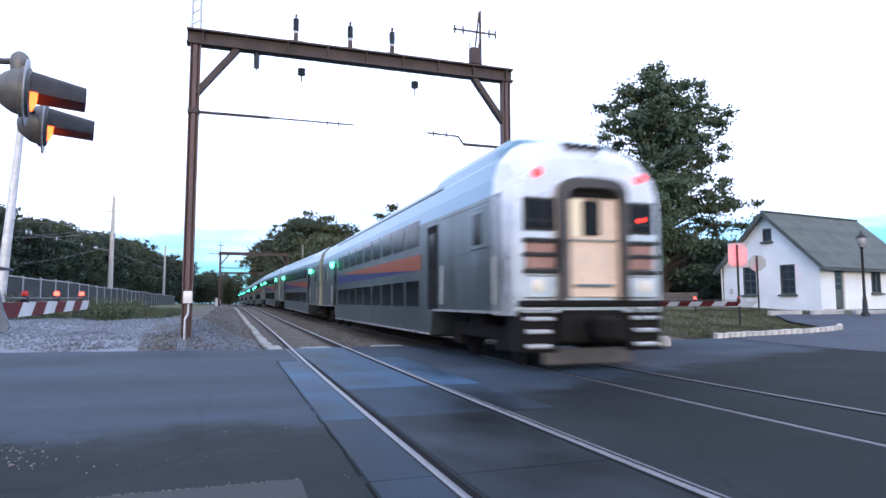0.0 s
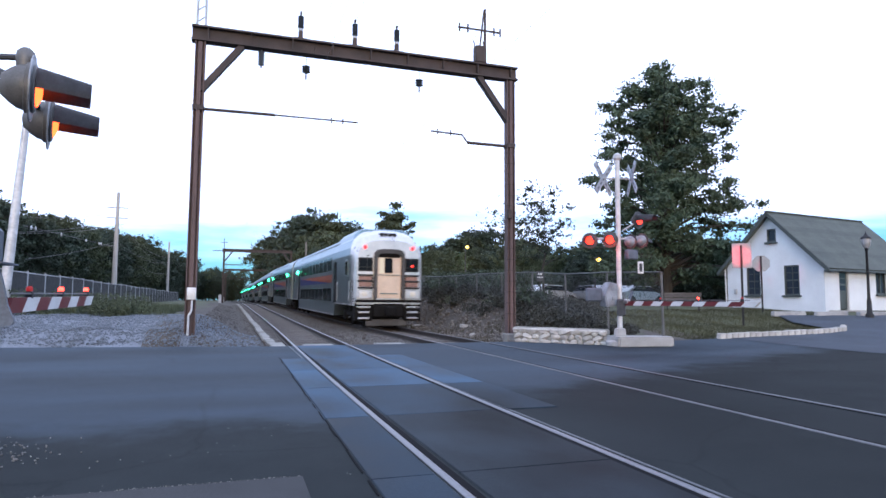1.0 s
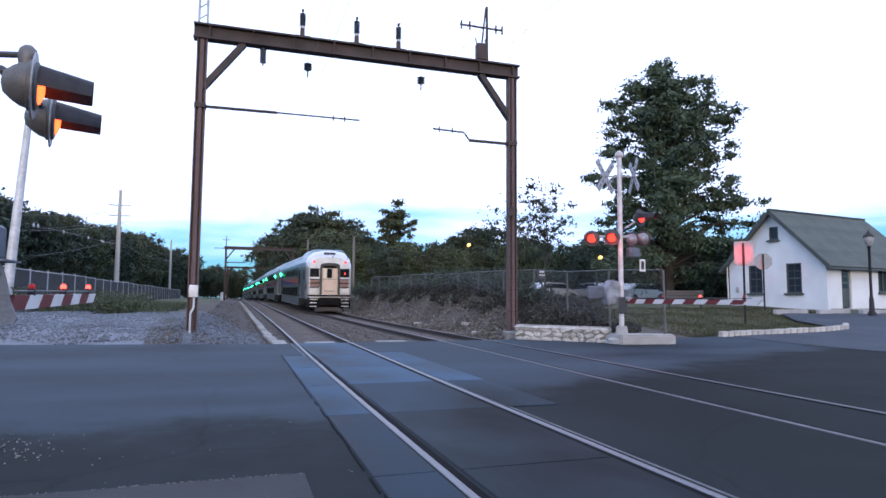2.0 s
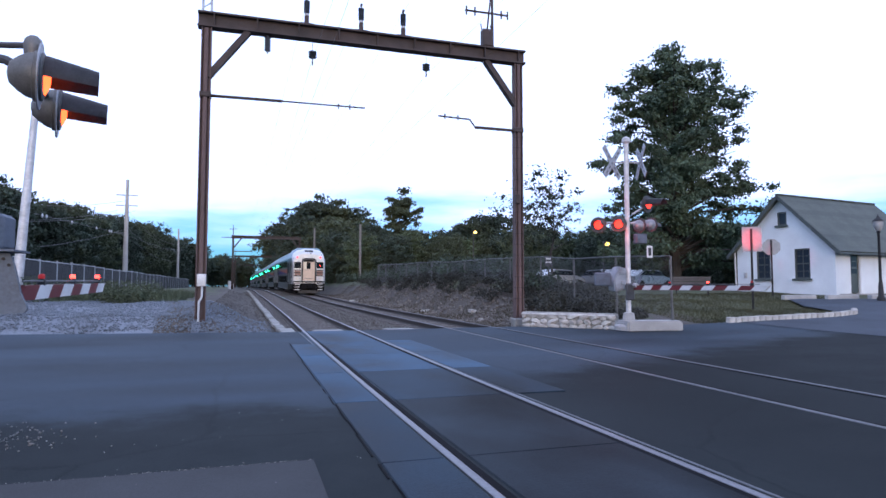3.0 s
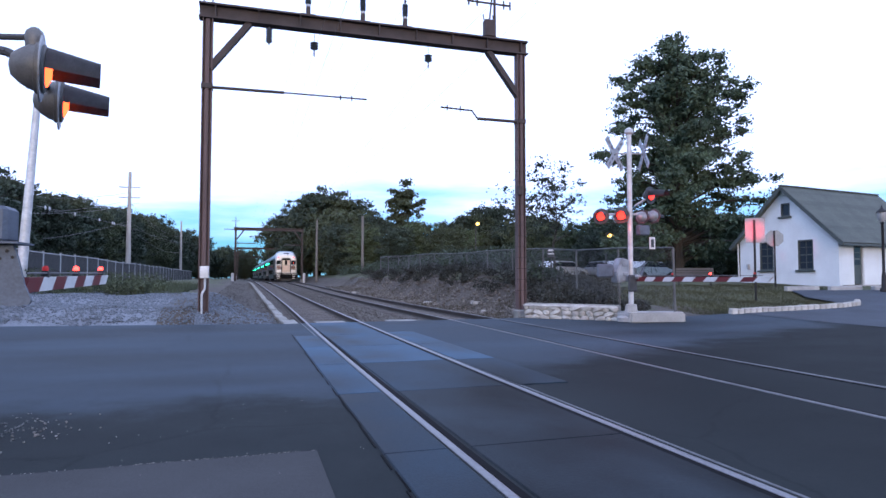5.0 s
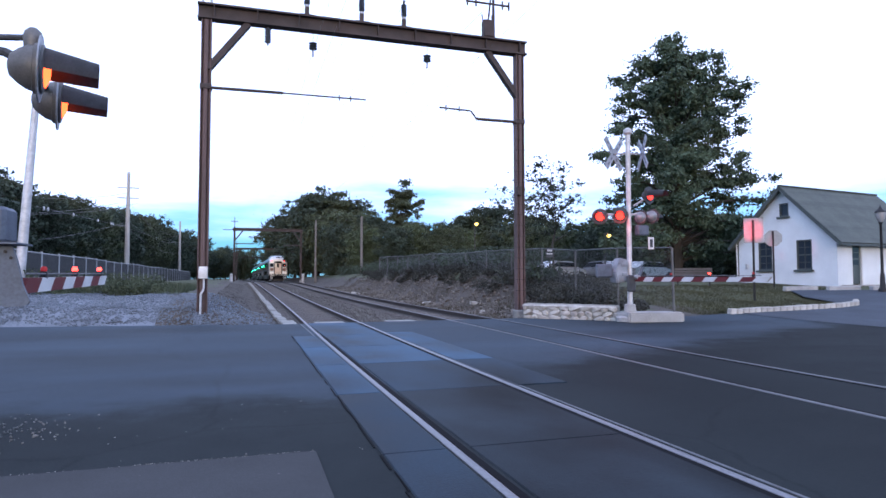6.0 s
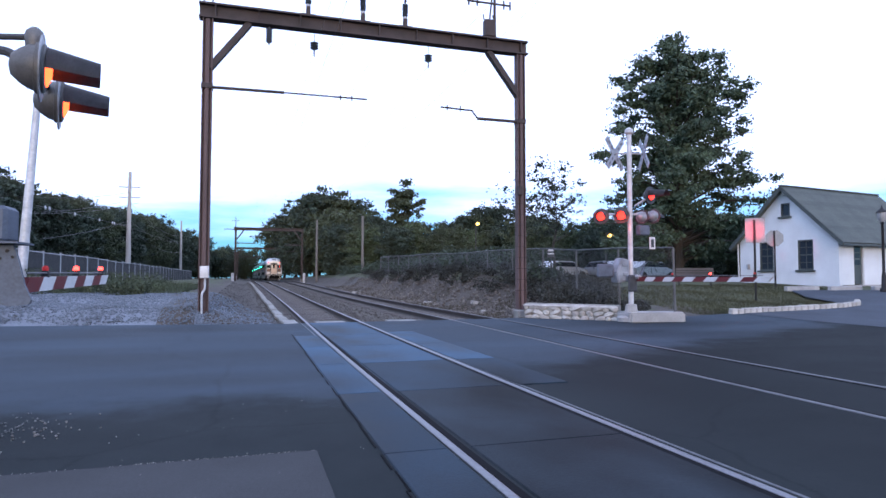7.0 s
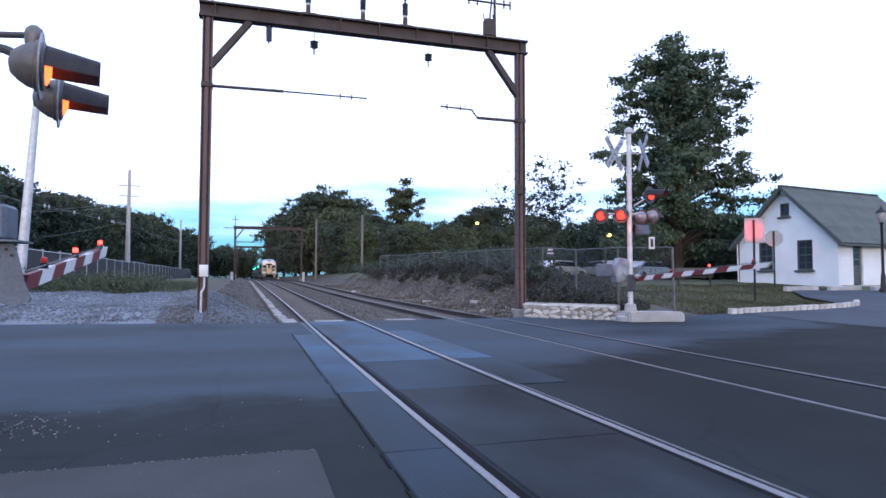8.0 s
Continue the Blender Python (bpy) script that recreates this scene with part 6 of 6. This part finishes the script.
# ---- trees and plants ----
def leaf_cloud(centres, radii, counts, size, rng, flat=0.75, soft=False):
    """Small leaf quads scattered about cluster centres."""
    P = []
    for c, r, n in zip(centres, radii, counts):
        d = rng.normal(0, 1, (n, 3))
        d /= np.linalg.norm(d, axis=1)[:, None] + 1e-9
        far = np.minimum(1.7, np.abs(rng.normal(0, 0.8, n))) if soft else rng.random(n) ** 0.45
        P.append(np.asarray(c) + d * (r * far)[:, None] * np.array([1, 1, flat]))
    P = np.concatenate(P)
    n = len(P)
    a = rng.normal(0, 1, (n, 3))
    a /= np.linalg.norm(a, axis=1)[:, None]
    b = np.cross(a, rng.normal(0, 1, (n, 3)))
    b /= np.linalg.norm(b, axis=1)[:, None] + 1e-9
    s = (size * rng.uniform(0.6, 1.35, n))[:, None]
    v = np.stack([P - a * s, P + b * s * 0.55, P + a * s, P - b * s * 0.55], 1).reshape(-1, 3)
    f = np.arange(4 * n).reshape(n, 4)
    return v, f


def make_tree(name, label, m, height, radius, seed, leaf, leaves, mat, low=0.2, shape="oval", group="trees", limbs=26, open_=0.0, tight=1.0, stout=1.0):
    """A tapered trunk with limbs, and a crown of leaf clusters along the limbs."""
    rng = np.random.default_rng(seed)
    t = thing(name, m, label, "tree", group)
    bm = bm_new()
    pts = [Vector((0, 0, -0.3))]
    for k in range(1, 7):
        pts.append(Vector((rng.normal(0, 0.012) * height, rng.normal(0, 0.012) * height, height * 0.95 * k / 6)))
    r0 = (height * 0.02 + 0.04) * stout
    for k in range(6):
        rod_between(bm, pts[k], pts[k + 1], r0 * (1 - k / 6.6), r0 * (1 - (k + 1) / 6.6), 8)
    cs, rs, ns = [], [], []
    for k in range(limbs):
        f = low + (0.97 - low) * (k + rng.random() * 0.8) / limbs
        z0 = f * height * 0.93
        g = (f - low) / (1 - low)
        if shape == "cone":
            reach = radius * min(1, (1 - g) * 1.9 + 0.14) * (0.55 + 0.5 * rng.random()) * min(1, 0.7 + g * 2)
        elif shape == "layered":
            reach = radius * float(np.interp(g, (0, 0.12, 0.3, 0.55, 0.72, 0.86, 0.95, 1), (0.85, 1.0, 0.98, 0.88, 0.80, 0.62, 0.38, 0.16))) * (0.42 + 0.62 * rng.random() ** 0.8)
        else:
            reach = radius * math.sqrt(max(0.05, 1 - (2 * g - 0.85) ** 2 * 0.75)) * (0.7 + 0.45 * rng.random())
        az = k * 2.4 + rng.normal(0, 0.5)
        a = Vector((0, 0, z0 * 0.92))
        rise_ = (0.15 + 0.5 * g) * reach
        b = Vector((math.cos(az) * reach, math.sin(az) * reach, z0 * 0.92 + rise_))
        mid = a.lerp(b, 0.5) + Vector((0, 0, 0.12 * reach))
        rl = r0 * 0.35 * (1 - 0.6 * g)
        rod_between(bm, a, mid, rl, rl * 0.6, 5)
        rod_between(bm, mid, b, rl * 0.6, rl * 0.15, 5)
        layered = shape == "layered"
        steps = max(3, int(reach / 0.72)) if layered else max(2, int(reach / (height * 0.07)))
        for j in range(steps):
            q = (j + (1.0 if layered else 0.7)) / steps
            if layered and q < 0.3:
                continue
            if rng.random() < open_:
                continue
            p = (a.lerp(mid, q * 2) if q < 0.5 else mid.lerp(b, q * 2 - 1))
            cs.append(np.array(p) + rng.normal(0, (0.02 if layered else 0.042) * height, 3) * np.array([1, 1, 0.6]))
            rs.append(tight * height * (0.045 + 0.035 * rng.random()) * (0.8 + 0.4 * (1 - q)))
            ns.append(1)
    if shape == "layered":
        for k in range(9):
            cs.append(np.array(pts[6]) + rng.normal(0, 0.45, 3) + np.array([0, 0, -0.25 * k + 0.1]))
            rs.append(0.55)
    tot = sum(r ** 2 for r in rs)
    ns = [max(8, int(leaves * r ** 2 / tot)) for r in rs]
    part("trunk", bm, M["bark"], t, "dark bark trunk and limbs", True)
    v, f = leaf_cloud(cs, rs, ns, leaf, rng, 0.55 if shape == "layered" else 0.7, True)
    c = new("crown", raw_mesh("crown", v, f, mat))
    c.parent = t
    return t


def make_trees():
    # the tall tree beside the station house
    make_tree("tall_tree", "tall dark green maple with layered branches beside the house", pose(26.75, 34.1, 0.95, 0, 0, 40), 17.0, 5.7, 41, 0.12, 105000, M["leaf_tall"], 0.08, "layered", "", 150, 0.20, 0.54)
    make_tree("sapling", "slender sapling with sparse leaves on the bank", pose(13.1, 25.1, float(ground_z(13.1, 25.1))), 5.5, 1.75, 9, 0.07, 2300, M["leaf_dark"], 0.42, "layered", "", 24, 0.1, 0.75, 0.42)
    make_tree("sapling", "slender sapling with sparse leaves on the bank", pose(11.6, 25.6, float(ground_z(11.6, 25.6))), 4.9, 1.1, 10, 0.07, 800, M["leaf_dark"], 0.5, "layered", "", 14, 0.2, 0.75, 0.4)
    rng = random.Random(31)
    kinds = []
    for k, (h, r, mat, shape) in enumerate(((10, 3.6, "leaf_dark", "oval"), (11, 3.4, "leaf", "oval"), (10, 3.2, "leaf_light", "oval"), (12, 3.2, "leaf_dark", "cone"), (10, 4.0, "leaf", "oval"), (10, 3.0, "leaf", "layered"), (10, 3.0, "leaf_dark", "oval"), (10, 3.4, "leaf_dark", "layered"))):
        kinds.append((make_tree("tree", ("dark green" if "dark" in mat else "light green" if "light" in mat else "mid-green") + " leafy tree in the wood beside the line", pose(0, 0, 0), h, r, 50 + k, 0.155, 19000, M[mat], (0.08, 0.08, 0.08, 0.08, 0.08, 0.06, 0.45, 0.12)[k], shape, "trees of the wood", (40, 40, 40, 40, 40, 60, 30, 70)[k], (0, 0, 0, 0, 0, 0.25, 0.1, 0.15)[k], (1, 1, 1, 1, 1, 0.62, 1, 0.75)[k]), h))

    first = {}

    def put(k, x, y, h):
        t, base = kinds[k]
        s = h / base
        z = float(ground_z(x, y)) - 0.1
        m = pose(x, y, z, 0, 0, rng.uniform(0, 360)) @ Matrix.Diagonal((s * rng.uniform(0.9, 1.15), s * rng.uniform(0.9, 1.15), s, 1))
        if k not in first:
            first[k] = m
        else:
            copy_thing(t, m)

    # wood behind the slatted fence
    y = 28.0
    while y < 150:
        h = 6.3 + (y - 28) * 0.048 + rng.uniform(-0.8, 0.8)
        put(rng.choice((0, 0, 1, 3, 4)), -16.3 - rng.uniform(0, 2.5), y, h)
        put(rng.choice((0, 1, 4)), -21 - rng.uniform(0, 3), y + 2, h * 1.2)
        y += 3.6 + y * 0.012
    for x, y, h in ((-17.9, 172, 13.5), (-15.6, 180, 14), (-13.5, 186, 13.2), (-20, 178, 14.5), (-16.5, 160, 12), (-21, 150, 12.5)):
        put(rng.choice((0, 1, 7)), x, y, h)
    for x, y, h in ((-13.4, 40, 6.6), (-15.2, 45, 7.4), (-12.9, 35.5, 5.7), (-17.5, 50, 8.0), (-12.6, 31.5, 4.6)):
        put(rng.choice((0, 7)), x, y, h)
    for x, y, h in ((28.8, 58, 6.3), (26.6, 60, 6.6), (31.2, 57, 6.2), (24.2, 61, 5.6), (33.4, 56, 6.4), (39.0, 50, 6.6), (41.2, 49, 7.0), (43.4, 48.2, 6.8), (45.6, 47.5, 6.4)):
        put(rng.choice((0, 1)), x, y, h)
    # wood closing the line where it bends away
    for k in range(12):
        put(rng.choice((0, 1, 3)), -34 + k * 3.2 + rng.uniform(-1, 1), 255 + rng.uniform(-10, 20), 12.8 + rng.uniform(-1.2, 1.6))
    # wood beyond the bank, by the line, from the bend to the lot
    for x, y, h, k in ((9.6, 185, 19.5, 7), (12, 172, 20.5, 3), (8.6, 215, 21, 1), (12.4, 150, 18.5, 4), (11.8, 138, 17.0, 7), (13.5, 128, 18.2, 1), (11.6, 118, 15, 0),
                       (15.5, 122, 17.4, 7), (18, 118, 16.6, 0), (14, 108, 12.2, 4), (17.5, 106, 12.0, 2), (20, 112, 13.0, 1), (22.5, 118, 12.7, 0), (24.5, 104, 10.3, 2), (28.5, 108, 12.0, 3), (27, 96, 9.3, 1), (31, 98, 9.8, 2),
                       (12.4, 92, 8.3, 0), (15, 86, 8.3, 1), (13.8, 78, 6.9, 2), (17.5, 76, 7.3, 0), (20.5, 82, 8.3, 2), (24, 78, 7.3, 1),
                       (23.4, 97, 16.0, 5), (11.8, 116.5, 16.7, 7), (15.8, 115.5, 16.2, 5), (31.8, 80, 11.0, 6), (28.6, 81, 9.6, 7), (18.6, 97, 11.0, 0), (36.5, 76, 9.4, 1), (13.2, 100, 11.5, 4)):
        put(k, x, y, h)
    for x, y, h, k in ((33.2, 39.5, 5.3, 0), (36.2, 38.6, 5.0, 4), (31.0, 42.5, 5.6, 1)):
        put(k, x, y, h)
    for k in range(9):
        put(rng.choice((0, 1, 4)), -26 + k * 3.0 + rng.uniform(-1, 1), 190 + rng.uniform(-8, 14), 9.5 + rng.uniform(-1.2, 1.2))
    for k in range(13):
        put(rng.choice((0, 1, 2, 4)), 26 + k * 3.1 + rng.uniform(-1, 1), 82 - k * 0.8 + rng.uniform(-4, 4), 9.0 + rng.uniform(-1.4, 1.2))
    for k in range(12):
        put(rng.choice((0, 1, 2)), 19 + k * 2.9 + rng.uniform(-1, 1), 60 - k * 1.4 + rng.uniform(-3, 3), 5.9 + rng.uniform(-0.8, 1.0))
    for k in range(12):
        put(rng.choice((0, 0, 1)), 27 + k * 3.0, 47 - k * 0.8 + rng.uniform(-2, 2), 4.6 + rng.uniform(-0.7, 0.8))
    for k in range(16):
        put(rng.choice((0, 1)), 45 + k * 6, 62 - k * 2.5 + rng.uniform(-4, 4), 3.0 + rng.uniform(-0.8, 0.8))
    for k, m in first.items():
        kinds[k][0].matrix_basis = m


def make_brush():
    rng = np.random.default_rng(17)
    # dark brush on the bank under the fence
    n = 150
    y = 18.6 + 45 * rng.random(n) ** 1.25
    u = rng.uniform(10.8, 13.0, n) + 0.5 * smoothstep(30, 19, y)
    x = u + bend(y) * 0.5
    z = ground_z(x, y) + 0.25
    v, f = leaf_cloud(np.stack([x, y, z], 1), rng.uniform(0.2, 0.75, n), [260] * n, 0.05, rng, 0.6)
    tagged(new("brush", raw_mesh("brush", v, f, M["brush"])), "dark tangled brush on the bank below the fence", "brush", kind="stuff")
    n = 60
    y = 24 + 60 * rng.random(n)
    x = rng.uniform(11.5, 13.5, n)
    z = ground_z(x, y) + 0.5
    v, f = leaf_cloud(np.stack([x, y, z], 1), rng.uniform(0.5, 1.0, n), [190] * n, 0.09, rng, 0.9)
    tagged(new("bushes", raw_mesh("bushes", v, f, M["leaf_dark"])), "green bushes growing through the chain-link fence", "bushes", kind="stuff")
    n = 90
    y = rng.uniform(20.2, 27, n)
    x = y * rng.uniform(0.47, 0.635, n)
    z = ground_z(x, y) + 0.3
    v, f = leaf_cloud(np.stack([x, y, z], 1), rng.uniform(0.35, 0.65, n), [300] * n, 0.05, rng, 0.8)
    tagged(new("brush", raw_mesh("brush", v, f, M["brush"])), "dark brush along the foot of the chain-link fence", "brush", kind="stuff")
    # dark hedge and undergrowth below the tall tree
    n = 260
    x = rng.uniform(16.0, 38.5, n)
    y = 49.5 - 0.42 * (x - 18.5) + rng.uniform(-1.2, 1.2, n)
    z = ground_z(x, y) + rng.uniform(0.2, 2.2, n)
    v, f = leaf_cloud(np.stack([x, y, z], 1), rng.uniform(0.6, 1.1, n), [240] * n, 0.1, rng, 0.9)
    tagged(new("undergrowth", raw_mesh("undergrowth", v, f, M["leaf_dark"])), "dark undergrowth and hedge below the tall tree", "bushes", kind="stuff")
    # weeds in front of the slatted fence
    n = 80
    x = rng.uniform(-8.2, -3.4, n)
    y = 26.2 + rng.uniform(0, 4.5, n) + (-x - 3.4) * -0.3
    z = ground_z(x, y) + 0.25
    v, f = leaf_cloud(np.stack([x, y, z], 1), rng.uniform(0.2, 0.7, n), [190] * n, 0.045, rng, 1.15)
    tagged(new("weeds", raw_mesh("weeds", v, f, M["blade"])), "pale green weeds along the gravel heap", "weeds", kind="stuff")


def blades(name, px, py, pz, h, w, mat, label, rng):
    n = len(px)
    a = rng.uniform(0, 6.28, n)
    d = np.stack([np.cos(a) * w, np.sin(a) * w, np.zeros(n)], 1)
    b = np.stack([px, py, pz], 1)
    tip = b + np.stack([rng.normal(0, 0.3, n) * h, rng.normal(0, 0.3, n) * h, h * rng.uniform(0.6, 1.2, n)], 1)
    v = np.stack([b - d, b + d, tip], 1).reshape(-1, 3)
    tagged(new(name, raw_mesh(name, v, np.arange(3 * n).reshape(n, 3), mat)), label, "grass", kind="stuff")


def make_grass():
    rng = np.random.default_rng(23)
    n = 42000
    x = rng.uniform(14.6, 27, n)
    y = 17.2 + 10 * rng.random(n) ** 1.3
    keep = y > road_edge(x) + 0.2
    x, y = x[keep], y[keep]
    blades("lawn", x, y, ground_z(x, y) - 0.01, 0.09, 0.012, M["lawn_blade"], "short green grass on the island by the crossing", rng)
    n = 14000
    y = 18.9 + 50 * rng.random(n) ** 1.4
    x = rng.uniform(8.3, 12.2, n) + bend(y) * 0.7
    keep = np.sin(x * 2.1 + y * 0.7) + np.sin(y * 1.3 - x) + rng.normal(0, 0.6, n) > 0.1
    x, y = x[keep], y[keep]
    blades("dry_grass", x, y, ground_z(x, y), 0.22, 0.012, M["dead_grass"], "dry brown grass and weeds on the bank", rng)
    n = 9000
    x = rng.uniform(-9.2, -2.6, n)
    y = 26.5 + rng.uniform(0, 14, n)
    blades("rough_grass", x, y, ground_z(x, y), 0.42, 0.012, M["blade"], "long rough grass between gravel and fence", rng)


def make_white_pole():
    x, y = -8.0, 26.4
    p = thing("tapered_pole", pose(x, y, float(ground_z(x, y)) - 0.2), "tall tapered off-white pole leaning slightly beside the fence", "pole")
    part("shaft", rod_between(bm_new(), (-0.05, 0, 0), (0.36, 0, 7.6), 0.185, 0.115, 14), M["mast_white"], p, "", True)


# ---- building it all ----
make_ground()
make_road()
make_track(TRACK_1, "near track")
make_track(TRACK_2, "far track")
make_near_portal()
make_far_portals()
make_wires()
make_train()
make_left_gate()
make_right_gate()
make_house()
make_trees()
make_left_fence()
make_right_fence()
make_signs()
make_lamp_post()
make_car_parked(22.6, 42.5, 12, False)
make_car_parked(25.6, 41.5, 100, True)
make_car_parked(28.6, 40.0, 12, False)
make_bench()
make_bank_bits()
make_street_lamps()
make_poles()
make_low_line()
make_white_pole()
make_brush()
make_grass()
make_stones()
make_stone_wall()
make_kerb()
make_crossing()


def motions():
    for k, car in enumerate(train_cars):
        rows = []
        for i in range(33):
            t = i * 0.25
            rows.append((t, train_pose(TRAIN_START + TRAIN_SPEED * t + k * (CAR_LEN + CAR_GAP) * TRAIN_SIZE)))
        walk(car, rows)
    lift = {7.6: 0.0, 7.7: 0.1, 7.8: 1.0, 7.9: 2.5, 8.0: 4.0}
    for arm, at, tilt, way in gate_arms:
        gain = 1.6 if way > 0 else 0.95
        rows = [(t, pose(*at, tilt, 0, 0)) for t in (0.0, 4.0, 7.0)]
        rows += [(t, pose(*at, tilt + way * gain * a, 0, 0)) for t, a in lift.items()]
        walk(arm, rows)


motions()
